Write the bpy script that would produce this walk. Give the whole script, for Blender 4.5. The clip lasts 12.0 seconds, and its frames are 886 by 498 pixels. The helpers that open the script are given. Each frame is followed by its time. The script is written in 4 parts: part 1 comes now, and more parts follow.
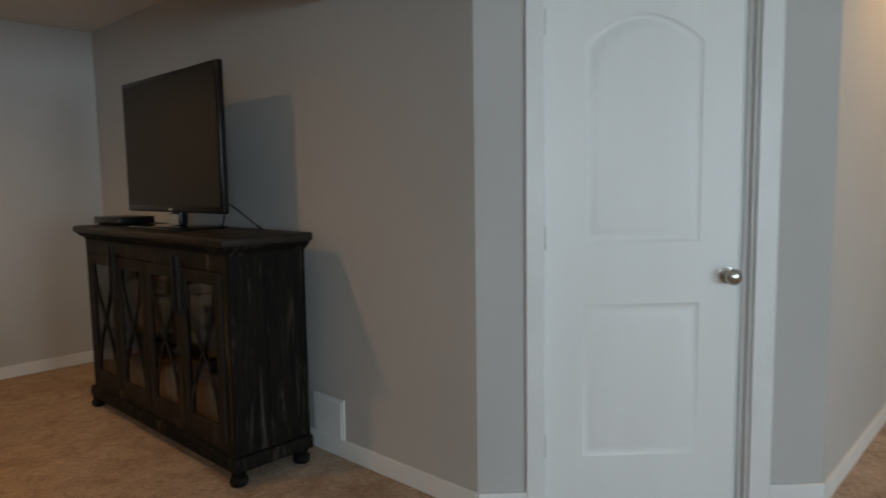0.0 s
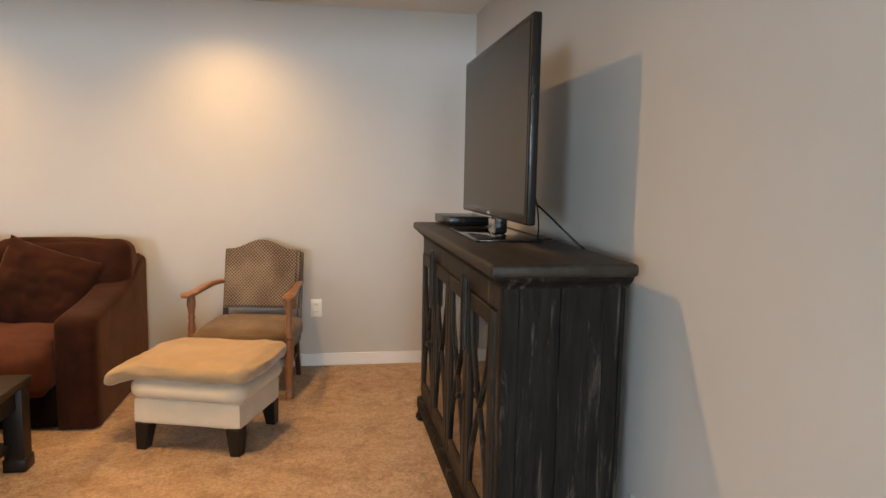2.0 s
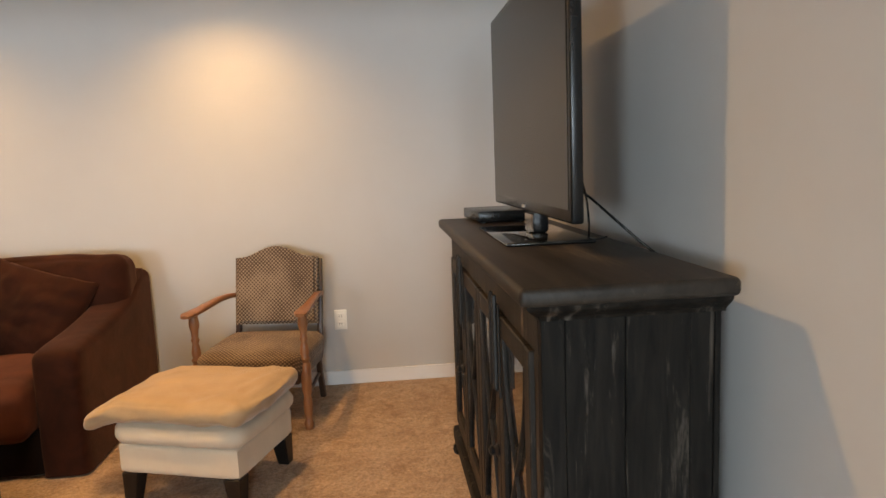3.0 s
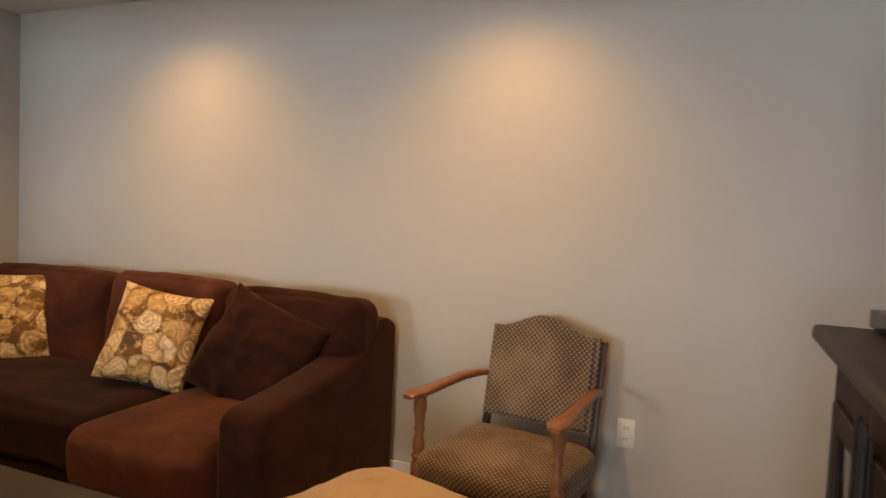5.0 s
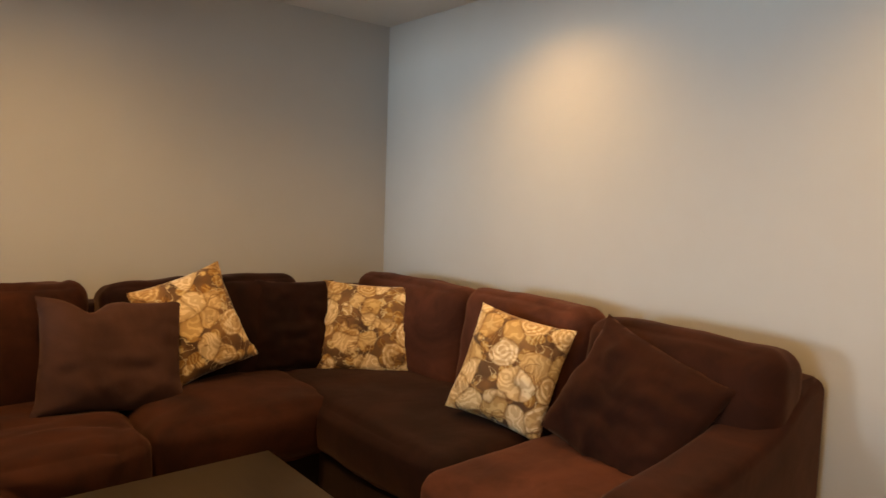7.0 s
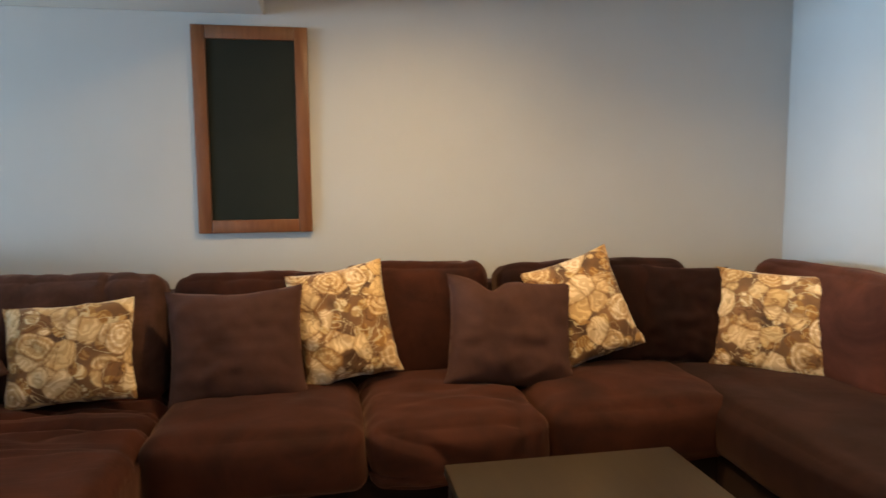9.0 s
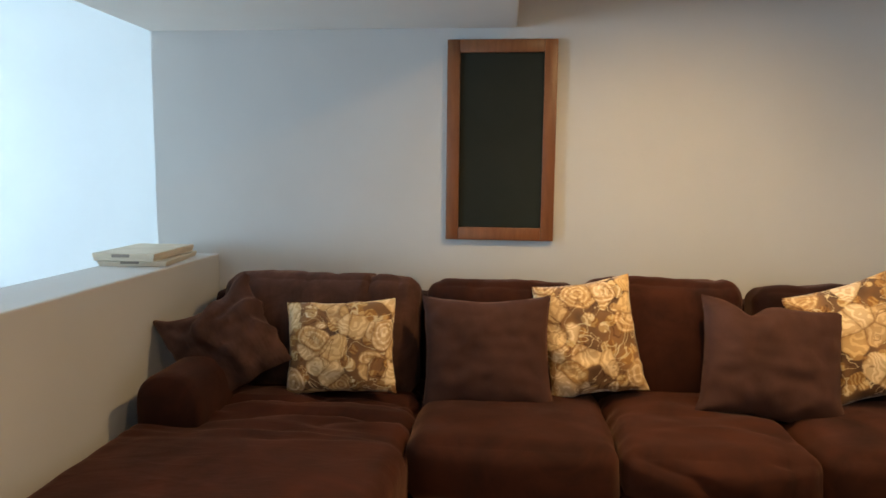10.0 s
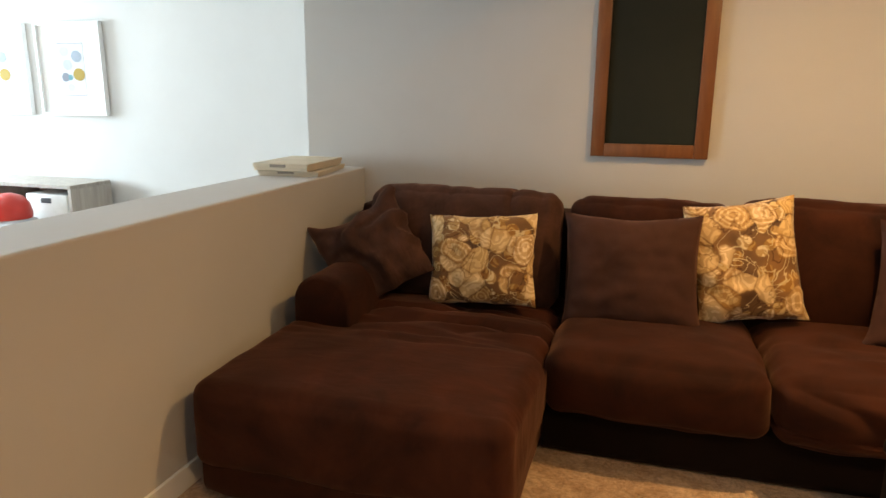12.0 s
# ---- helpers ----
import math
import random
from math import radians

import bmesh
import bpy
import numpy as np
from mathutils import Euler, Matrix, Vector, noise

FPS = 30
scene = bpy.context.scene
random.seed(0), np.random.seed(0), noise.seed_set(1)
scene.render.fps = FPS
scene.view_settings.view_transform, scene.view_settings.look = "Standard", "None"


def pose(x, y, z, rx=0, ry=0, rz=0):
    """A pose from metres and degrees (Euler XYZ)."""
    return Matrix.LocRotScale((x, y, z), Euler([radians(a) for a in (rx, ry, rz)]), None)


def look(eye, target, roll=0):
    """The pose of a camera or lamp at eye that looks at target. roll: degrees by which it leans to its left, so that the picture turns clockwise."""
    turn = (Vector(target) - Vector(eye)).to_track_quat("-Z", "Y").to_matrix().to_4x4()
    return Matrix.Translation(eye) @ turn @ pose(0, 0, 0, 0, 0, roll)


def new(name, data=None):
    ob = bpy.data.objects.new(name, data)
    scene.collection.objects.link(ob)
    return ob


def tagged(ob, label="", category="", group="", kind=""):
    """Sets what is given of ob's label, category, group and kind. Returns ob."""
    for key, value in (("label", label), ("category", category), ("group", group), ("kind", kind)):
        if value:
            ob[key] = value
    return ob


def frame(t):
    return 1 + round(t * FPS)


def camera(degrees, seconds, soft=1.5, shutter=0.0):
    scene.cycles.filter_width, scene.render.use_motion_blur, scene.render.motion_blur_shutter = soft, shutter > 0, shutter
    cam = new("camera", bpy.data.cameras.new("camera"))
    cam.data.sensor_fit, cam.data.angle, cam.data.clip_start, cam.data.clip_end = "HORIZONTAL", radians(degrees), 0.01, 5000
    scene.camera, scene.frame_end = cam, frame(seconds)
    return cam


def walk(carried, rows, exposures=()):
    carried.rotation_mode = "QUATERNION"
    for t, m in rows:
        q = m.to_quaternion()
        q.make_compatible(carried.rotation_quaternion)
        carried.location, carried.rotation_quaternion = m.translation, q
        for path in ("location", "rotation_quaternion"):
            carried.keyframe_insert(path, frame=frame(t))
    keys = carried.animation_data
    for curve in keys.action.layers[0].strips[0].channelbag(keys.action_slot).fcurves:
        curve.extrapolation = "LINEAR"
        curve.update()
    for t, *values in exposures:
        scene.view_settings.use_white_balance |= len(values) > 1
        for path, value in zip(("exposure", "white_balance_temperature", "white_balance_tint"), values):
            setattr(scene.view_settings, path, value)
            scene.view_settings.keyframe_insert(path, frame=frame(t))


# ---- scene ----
# The camera and its walk
cam = camera(67.5, 12.0, soft=1.5, shutter=0.2)
PATH = [
    (0, (-0.071, 0.067, 1.301), (-1.432, 1.519, 1.107), -0.9),
    (0.5, (-0.202, 0.336, 1.339), (-1.9, 1.369, 1.116), 0.6),
    (1, (-0.352, 0.546, 1.363), (-2.215, 1.237, 1.138), -0.2),
    (1.5, (-0.526, 0.717, 1.351), (-2.443, 1.244, 1.128), -0.8),
    (2, (-0.738, 0.932, 1.34), (-2.696, 1.275, 1.122), 1.1),
    (2.5, (-1.007, 1.05, 1.332), (-2.973, 1.333, 1.1), -0.1),
    (4.5, (-2.147, 1.218, 1.374), (-4.088, 0.775, 1.186), -1.9),
    (5, (-2.402, 1.151, 1.322), (-4.25, 0.393, 1.213), 2.6),
    (5.5, (-2.594, 1.036, 1.317), (-4.304, 0.008, 1.176), -2.4),
    (6, (-2.744, 0.891, 1.34), (-4.366, -0.267, 1.166), -1.3),
    (6.5, (-2.793, 0.745, 1.39), (-4.253, -0.613, 1.234), 1.1),
    (8.5, (-2.757, 0.481, 1.303), (-3.414, -1.396, 1.092), -0.2),
    (9, (-2.706, 0.436, 1.329), (-3.051, -1.523, 1.126), -0.4),
    (9.5, (-2.587, 0.409, 1.365), (-2.559, -1.582, 1.179), -0.2),
    (10, (-2.411, 0.424, 1.414), (-2.223, -1.554, 1.188), 0.6),
    (10.5, (-2.337, 0.43, 1.403), (-2.036, -1.524, 1.102), 0.3),
    (11, (-2.345, 0.445, 1.369), (-1.943, -1.478, 0.996), 0.3),
    (11.5, (-2.302, 0.442, 1.361), (-1.872, -1.462, 0.926), 0.5),
    (12, (-2.35, 0.431, 1.365), (-1.796, -1.437, 0.915), 0.5),
]
EXPOSURES = [(0.0, -1.95, 9200, 27), (0.3, -1.48, 9200, 27), (0.8, -0.55, 9800, 29), (1.2, -0.36, 9900, 31), (2.5, -0.36, 9900, 31), (4.5, -0.46, 10000, 31), (5.2, -0.98, 10800, 34), (6.5, -0.86, 10400, 30), (8.5, -0.1, 7300, 20), (9.5, -0.06, 6800, 17), (10.5, -0.14, 7600, 21), (11.2, -0.18, 8500, 24), (12.0, -0.19, 9400, 27)]
walk(cam, [(t, look(eye, target, roll)) for t, eye, target, roll in PATH], EXPOSURES)

# The plan, in metres
WEST, NORTH, SOUTH, CEIL, SOFFIT, FLOOR = -5.217, 1.917, -2.87, 2.42, 2.112, 0.045
SOFFIT_W, LEDGE_W, LEDGE_E, LEDGE_TOP = -2.444, -0.93, -0.60, 0.99
FAR_S, FAR_E, FAR_N = -4.0, 5.2, 4.6
FAR_CEIL = 2.75
CANS = [(-4.72, 0.31), (-4.72, -1.40), (-3.20, 0.33), (-3.10, -1.72)]

# World, daylight and lamps
world = bpy.data.worlds.new("sky")
scene.world = world
world.use_nodes = True
wn = world.node_tree.nodes
sky = wn.new("ShaderNodeTexSky")
sky.sky_type, sky.sun_disc = "NISHITA", False
sky.sun_elevation, sky.sun_rotation = radians(35), radians(200)
wn["Background"].inputs["Strength"].default_value = 0.1
world.node_tree.links.new(sky.outputs[0], wn["Background"].inputs[0])

CAN_POWERS, HALL_POWER = (92.0, 92.0, 148.0, 172.0), 190.0
CAN_SPREADS = (143, 143, 170, 170)
# window openings in the east wall: y from, y to, z from, z to, power
WINDOWS = [(-3.50, -2.30, 0.85, 2.1, 640.0), (0.3, 1.8, 0.35, 2.1, 380.0)]


def lamp(name, kind, power, colour, m, **settings):
    data = bpy.data.lights.new(name, kind)
    data.energy, data.color = power, colour
    for key, value in settings.items():
        if key == "size":
            data.shape, data.size, data.size_y = "RECTANGLE", value[0], value[1]
        if key == "spot":
            data.spot_size, data.spot_blend, data.shadow_soft_size = radians(value[0]), value[1], value[2]
    ob = new(name, data)
    ob.matrix_world = m
    return ob


for y0, y1, z0, z1, power in WINDOWS:
    lamp("window_daylight", "AREA", power, (0.39, 0.71, 1.0), look((FAR_E + 0.05, (y0 + y1) / 2, (z0 + z1) / 2), (0.0, (y0 + y1) / 2, (z0 + z1) / 2)), size=(y1 - y0 - 0.1, z1 - z0 - 0.1))
for (cx, cy), power, spread in zip(CANS, CAN_POWERS, CAN_SPREADS):
    lamp("can_lamp", "SPOT", power, (1.0, 0.735, 0.35), look((cx, cy, CEIL - 0.012), (cx, cy, 0.0)), spot=(spread, 1.0, 0.045))
lamp("can_lamp", "SPOT", HALL_POWER, (1.0, 0.735, 0.35), look((-0.1, 3.6, FAR_CEIL - 0.012), (-0.1, 3.6, 0.0)), spot=(140, 0.7, 0.045))


# Materials
def material(name, colour, rough=0.6, metal=0.0, sheen=0.0, spec=0.5):
    m = bpy.data.materials.new(name)
    m.use_nodes = True
    n = m.node_tree.nodes
    p = n["Principled BSDF"]
    p.inputs["Base Color"].default_value = (*colour, 1)
    p.inputs["Roughness"].default_value = rough
    p.inputs["Metallic"].default_value = metal
    p.inputs["Sheen Weight"].default_value = sheen
    p.inputs["Sheen Roughness"].default_value = 0.4
    p.inputs["Specular IOR Level"].default_value = spec
    return m, n, m.node_tree.links, p


def node(n, kind, **inputs):
    made = n.new(kind)
    for key, value in inputs.items():
        made.inputs[key.replace("_", " ")].default_value = value
    return made


def coords(n, links, scale=(1, 1, 1), rot=(0, 0, 0), space="Object"):
    tc, mp = n.new("ShaderNodeTexCoord"), n.new("ShaderNodeMapping")
    mp.inputs["Scale"].default_value = scale
    mp.inputs["Rotation"].default_value = [radians(a) for a in rot]
    links.new(tc.outputs[space], mp.inputs[0])
    return mp.outputs[0]


def ramp(n, links, source, stops):
    r = n.new("ShaderNodeValToRGB")
    e = r.color_ramp.elements
    while len(e) < len(stops):
        e.new(0.5)
    for el, (pos, col) in zip(e, stops):
        el.position, el.color = pos, (*col, 1)
    links.new(source, r.inputs[0])
    return r.outputs[0]


def bump(n, links, p, source, strength, distance):
    b = n.new("ShaderNodeBump")
    b.inputs["Strength"].default_value, b.inputs["Distance"].default_value = strength, distance
    links.new(source, b.inputs["Height"])
    old = p.inputs["Normal"].links
    if old:
        links.new(old[0].from_socket, b.inputs["Normal"])
    links.new(b.outputs[0], p.inputs["Normal"])


def mottled(name, dark, light, scale, rough=0.6, fine=200.0, fine_bump=0.15, fine_size=0.001, stretch=(1, 1, 1), metal=0.0, sheen=0.0, spec=0.5, detail=6.0, space="Object"):
    """A surface whose colour drifts between two tones, with a fine relief."""
    m, n, links, p = material(name, dark, rough, metal, sheen, spec)
    co = coords(n, links, stretch, space=space)
    a = node(n, "ShaderNodeTexNoise", Scale=scale, Detail=detail, Roughness=0.6)
    links.new(co, a.inputs["Vector"])
    links.new(ramp(n, links, a.outputs[0], [(0.3, dark), (0.7, light)]), p.inputs["Base Color"])
    b = node(n, "ShaderNodeTexNoise", Scale=fine, Detail=3.0)
    links.new(co, b.inputs["Vector"])
    bump(n, links, p, b.outputs[0], fine_bump, fine_size)
    return m


def carpet_material():
    m, n, links, p = material("plush_carpet", (0.36, 0.25, 0.17), 0.95, sheen=0.25, spec=0.1)
    co = coords(n, links)
    big = node(n, "ShaderNodeTexNoise", Scale=6.0, Detail=6.0, Roughness=0.62, Distortion=0.9)
    tuft = node(n, "ShaderNodeTexNoise", Scale=75.0, Detail=4.0, Roughness=0.7)
    clump = node(n, "ShaderNodeTexNoise", Scale=26.0, Detail=5.0, Roughness=0.68, Distortion=1.2)
    for x in (big, tuft, clump):
        links.new(co, x.inputs["Vector"])
    c3 = ramp(n, links, clump.outputs[0], [(0.36, (0.76, 0.73, 0.70)), (0.48, (0.97, 0.96, 0.95)), (0.66, (1.06, 1.06, 1.06))])
    c1 = ramp(n, links, big.outputs[0], [(0.36, (0.50, 0.325, 0.220)), (0.5, (0.62, 0.43, 0.31)), (0.66, (0.71, 0.525, 0.40))])
    c2 = ramp(n, links, tuft.outputs[0], [(0.34, (0.66, 0.63, 0.60)), (0.6, (1.0, 1.0, 1.0))])
    mix = n.new("ShaderNodeMix")
    mix.data_type, mix.blend_type = "RGBA", "MULTIPLY"
    mix.inputs["Factor"].default_value = 1.0
    links.new(c1, mix.inputs["A"])
    links.new(c2, mix.inputs["B"])
    deep = n.new("ShaderNodeMix")
    deep.data_type, deep.blend_type = "RGBA", "MULTIPLY"
    deep.inputs["Factor"].default_value = 1.0
    links.new(mix.outputs["Result"], deep.inputs["A"])
    links.new(c3, deep.inputs["B"])
    links.new(deep.outputs["Result"], p.inputs["Base Color"])
    bump(n, links, p, tuft.outputs[0], 0.9, 0.012)
    bump(n, links, p, clump.outputs[0], 0.8, 0.02)
    bump(n, links, p, big.outputs[0], 0.4, 0.03)
    return m


def wood_material(name, dark, light, scale=6.0, rough=0.45, stretch=(1, 1, 0.08), wear=None, wear_amount=0.62, spec=0.5):
    m, n, links, p = material(name, dark, rough, spec=spec)
    info = n.new("ShaderNodeObjectInfo")
    co = coords(n, links, stretch)
    shift = n.new("ShaderNodeVectorMath")
    shift.operation = "ADD"
    links.new(co, shift.inputs[0])
    links.new(info.outputs["Random"], shift.inputs[1])
    g = node(n, "ShaderNodeTexNoise", Scale=scale * 4, Detail=8.0, Roughness=0.65, Distortion=0.6)
    links.new(shift.outputs[0], g.inputs["Vector"])
    colour = ramp(n, links, g.outputs[0], [(0.32, dark), (0.68, light)])
    if wear:
        s = node(n, "ShaderNodeTexNoise", Scale=scale * 2.2, Detail=10.0, Roughness=0.78, Distortion=0.6)
        links.new(shift.outputs[0], s.inputs["Vector"])
        mask = ramp(n, links, s.outputs[0], [(wear_amount, (0, 0, 0)), (wear_amount + 0.09, (1, 1, 1))])
        mix = n.new("ShaderNodeMix")
        mix.data_type = "RGBA"
        links.new(mask, mix.inputs["Factor"])
        links.new(colour, mix.inputs["A"])
        mix.inputs["B"].default_value = (*wear, 1)
        colour = mix.outputs["Result"]
    links.new(colour, p.inputs["Base Color"])
    bump(n, links, p, g.outputs[0], 0.35, 0.003)
    return m


def sofa_material(name, dark, light, folds=(1, 1, 1), depth=0.25):
    """Brushed chenille: drifting nap, soft folds that run across the longer scale of folds, and a fine pile."""
    m, n, links, p = material(name, dark, 0.85, sheen=0.16, spec=0.12)
    p.inputs["Sheen Tint"].default_value = (0.9, 0.5, 0.35, 1)
    co = coords(n, links)
    a = node(n, "ShaderNodeTexNoise", Scale=4.5, Detail=7.0, Roughness=0.62, Distortion=0.8)
    b = node(n, "ShaderNodeTexNoise", Scale=320.0, Detail=2.0)
    c = node(n, "ShaderNodeTexNoise", Scale=5.0, Detail=3.0, Roughness=0.5, Distortion=0.5)
    links.new(co, a.inputs["Vector"])
    links.new(co, b.inputs["Vector"])
    links.new(coords(n, links, folds), c.inputs["Vector"])
    stroke = node(n, "ShaderNodeTexNoise", Scale=2.1, Detail=4.0, Roughness=0.55, Distortion=1.6)
    links.new(co, stroke.inputs["Vector"])
    nap = ramp(n, links, stroke.outputs[0], [(0.40, (0.82, 0.82, 0.84)), (0.60, (1.10, 1.10, 1.08))])
    mix = n.new("ShaderNodeMix")
    mix.data_type, mix.blend_type = "RGBA", "MULTIPLY"
    mix.inputs["Factor"].default_value = 1.0
    links.new(ramp(n, links, a.outputs[0], [(0.3, dark), (0.72, light)]), mix.inputs["A"])
    links.new(nap, mix.inputs["B"])
    links.new(mix.outputs["Result"], p.inputs["Base Color"])
    bump(n, links, p, c.outputs[0], depth, 0.02)
    bump(n, links, p, b.outputs[0], 0.3, 0.001)
    return m


def floral_material():
    """A woven print of paisleys and petals in cream, gold and brown."""
    m, n, links, p = material("floral_weave", (0.5, 0.36, 0.17), 0.7, sheen=0.2, spec=0.3)
    info = n.new("ShaderNodeObjectInfo")
    co = coords(n, links)
    shift = n.new("ShaderNodeVectorMath")
    shift.operation = "ADD"
    links.new(co, shift.inputs[0])
    links.new(info.outputs["Random"], shift.inputs[1])
    warp = node(n, "ShaderNodeTexNoise", Scale=5.5, Detail=3.0)
    links.new(shift.outputs[0], warp.inputs["Vector"])
    add = n.new("ShaderNodeVectorMath")
    add.operation = "MULTIPLY_ADD"
    links.new(warp.outputs["Color"], add.inputs[0])
    add.inputs[1].default_value = (0.085, 0.085, 0.085)
    links.new(shift.outputs[0], add.inputs[2])
    def curve(kind, source, value=0.0):
        made = n.new("ShaderNodeMath")
        made.operation = kind
        links.new(source, made.inputs[0])
        made.inputs[1].default_value = value
        return made.outputs[0]

    def blend(kind, factor, a, b):
        made = n.new("ShaderNodeMix")
        made.data_type, made.blend_type = "RGBA", kind
        if isinstance(factor, float):
            made.inputs["Factor"].default_value = factor
        else:
            links.new(factor, made.inputs["Factor"])
        links.new(a, made.inputs["A"])
        links.new(b, made.inputs["B"])
        return made.outputs["Result"]

    big, small = node(n, "ShaderNodeTexVoronoi", Scale=9.5, Randomness=1.0), node(n, "ShaderNodeTexVoronoi", Scale=17.0)
    rim = node(n, "ShaderNodeTexVoronoi", Scale=9.5, Randomness=1.0)
    rim.feature = "DISTANCE_TO_EDGE"
    for x in (big, small, rim):
        links.new(add.outputs[0], x.inputs["Vector"])
    tone, tone2 = n.new("ShaderNodeSeparateColor"), n.new("ShaderNodeSeparateColor")
    links.new(big.outputs["Color"], tone.inputs[0])
    links.new(small.outputs["Color"], tone2.inputs[0])
    ground = ramp(n, links, warp.outputs[0], [(0.35, (0.085, 0.038, 0.016)), (0.65, (0.26, 0.125, 0.046))])
    leaf = ramp(n, links, tone2.outputs[0], [(0.0, (0.22, 0.105, 0.036)), (0.3, (0.46, 0.26, 0.085)), (0.7, (0.62, 0.43, 0.20)), (1.0, (0.72, 0.58, 0.37))])
    petal = ramp(n, links, tone.outputs[1], [(0.0, (0.56, 0.34, 0.13)), (0.35, (0.80, 0.63, 0.40)), (0.65, (0.62, 0.41, 0.18)), (1.0, (0.84, 0.71, 0.52))])
    leaf_mask = ramp(n, links, small.outputs["Distance"], [(0.42, (1, 1, 1)), (0.50, (0, 0, 0))])
    # about a third of the large cells stay open, showing leaves
    flower = ramp(n, links, tone.outputs[0], [(0.22, (0, 0, 0)), (0.24, (1, 1, 1))])
    petal_mask = blend("MULTIPLY", 1.0, flower, ramp(n, links, big.outputs["Distance"], [(0.60, (1, 1, 1)), (0.66, (0, 0, 0))]))
    shading = ramp(n, links, rim.outputs["Distance"], [(0.01, (0.45, 0.33, 0.22)), (0.05, (0.88, 0.80, 0.70)), (0.16, (1.05, 1.05, 1.05))])
    strokes = ramp(n, links, curve("SINE", curve("MULTIPLY", curve("ADD", big.outputs["Distance"], 0.0), 36.0)), [(0.0, (0.74, 0.62, 0.48)), (0.5, (1, 1, 1))])
    stroked = ramp(n, links, tone.outputs[2], [(0.58, (0, 0, 0)), (0.62, (1, 1, 1))])
    veins = ramp(n, links, curve("SINE", curve("MULTIPLY", warp.outputs[0], 110.0)), [(0.0, (0.62, 0.48, 0.34)), (0.35, (1, 1, 1))])
    swirl = node(n, "ShaderNodeTexNoise", Scale=5.5, Detail=2.0, Distortion=2.2)
    links.new(shift.outputs[0], swirl.inputs["Vector"])
    line = ramp(n, links, curve("ABSOLUTE", curve("SUBTRACT", swirl.outputs[0], 0.5)), [(0.006, (1, 1, 1)), (0.012, (0, 0, 0))])
    dark_line = ramp(n, links, curve("ABSOLUTE", curve("SUBTRACT", swirl.outputs[0], 0.60)), [(0.008, (0.45, 0.33, 0.22)), (0.018, (1, 1, 1))])
    cream = n.new("ShaderNodeRGB")
    cream.outputs[0].default_value = (0.56, 0.44, 0.26, 1)
    colour = blend("MIX", leaf_mask, ground, blend("MULTIPLY", 1.0, leaf, veins))
    colour = blend("MIX", line, colour, cream.outputs[0])
    bloom = blend("MULTIPLY", 0.8, blend("MULTIPLY", 0.55, petal, veins), shading)
    bloom = blend("MULTIPLY", stroked, bloom, strokes)
    colour = blend("MIX", petal_mask, colour, bloom)
    colour = blend("MULTIPLY", 0.8, colour, dark_line)
    links.new(colour, p.inputs["Base Color"])
    fine = node(n, "ShaderNodeTexNoise", Scale=260.0, Detail=2.0)
    links.new(co, fine.inputs["Vector"])
    bump(n, links, p, fine.outputs[0], 0.3, 0.001)
    return m


def lattice_material(name, across, along):
    """A small diamond lattice in tan on brown, laid out by two directions of the cloth."""
    m, n, links, p = material(name, (0.2, 0.12, 0.08), 0.85, sheen=0.15, spec=0.2)
    co = coords(n, links)
    lines = []
    for direction in (Vector(across), Vector(along)):
        dot = n.new("ShaderNodeVectorMath")
        dot.operation = "DOT_PRODUCT"
        dot.inputs[1].default_value = direction
        links.new(co, dot.inputs[0])
        wave = n.new("ShaderNodeMath")
        wave.operation, wave.inputs[1].default_value = "MULTIPLY", 300.0
        links.new(dot.outputs["Value"], wave.inputs[0])
        sine = n.new("ShaderNodeMath")
        sine.operation = "SINE"
        links.new(wave.outputs[0], sine.inputs[0])
        lines.append(sine.outputs[0])
    both = n.new("ShaderNodeMath")
    both.operation = "MULTIPLY"
    links.new(lines[0], both.inputs[0])
    links.new(lines[1], both.inputs[1])
    shade = node(n, "ShaderNodeTexNoise", Scale=6.0, Detail=5.0)
    links.new(co, shade.inputs["Vector"])
    mixed = n.new("ShaderNodeMath")
    mixed.operation, mixed.inputs[1].default_value = "MULTIPLY_ADD", 0.5
    links.new(both.outputs[0], mixed.inputs[0])
    links.new(shade.outputs[0], mixed.inputs[2])
    links.new(ramp(n, links, mixed.outputs[0], [(0.28, (0.082, 0.053, 0.038)), (0.5, (0.158, 0.109, 0.08)), (0.74, (0.29, 0.215, 0.16))]), p.inputs["Base Color"])
    bump(n, links, p, both.outputs[0], 0.25, 0.0015)
    return m


def glass_material():
    # the tint puts shade over what stands behind the cabinet panes
    m, n, links, p = material("dimming_glass", (0.30, 0.27, 0.24), 0.03)
    p.inputs["Transmission Weight"].default_value = 1.0
    p.inputs["IOR"].default_value = 1.45
    return m


def glow_material(name, colour, strength):
    m, n, links, p = material(name, colour, 0.5)
    p.inputs["Emission Color"].default_value = (*colour, 1)
    p.inputs["Emission Strength"].default_value = strength
    return m


PAINT = mottled("wall_paint", (0.50, 0.485, 0.465), (0.54, 0.525, 0.505), 1.2, 0.75, 45.0, 0.02, 0.001, spec=0.3)
CEILING = mottled("ceiling_paint", (0.70, 0.67, 0.63), (0.74, 0.71, 0.67), 1.5, 0.85, 90.0, 0.25, 0.002, spec=0.2)
TRIM = mottled("trim_paint", (0.76, 0.76, 0.75), (0.82, 0.82, 0.81), 4.0, 0.4, 120.0, 0.05, 0.001)
DOOR_WHITE = mottled("door_paint", (0.82, 0.82, 0.81), (0.87, 0.87, 0.86), 3.0, 0.42, 150.0, 0.08, 0.001, stretch=(1, 1, 0.15))
CARPET = carpet_material()
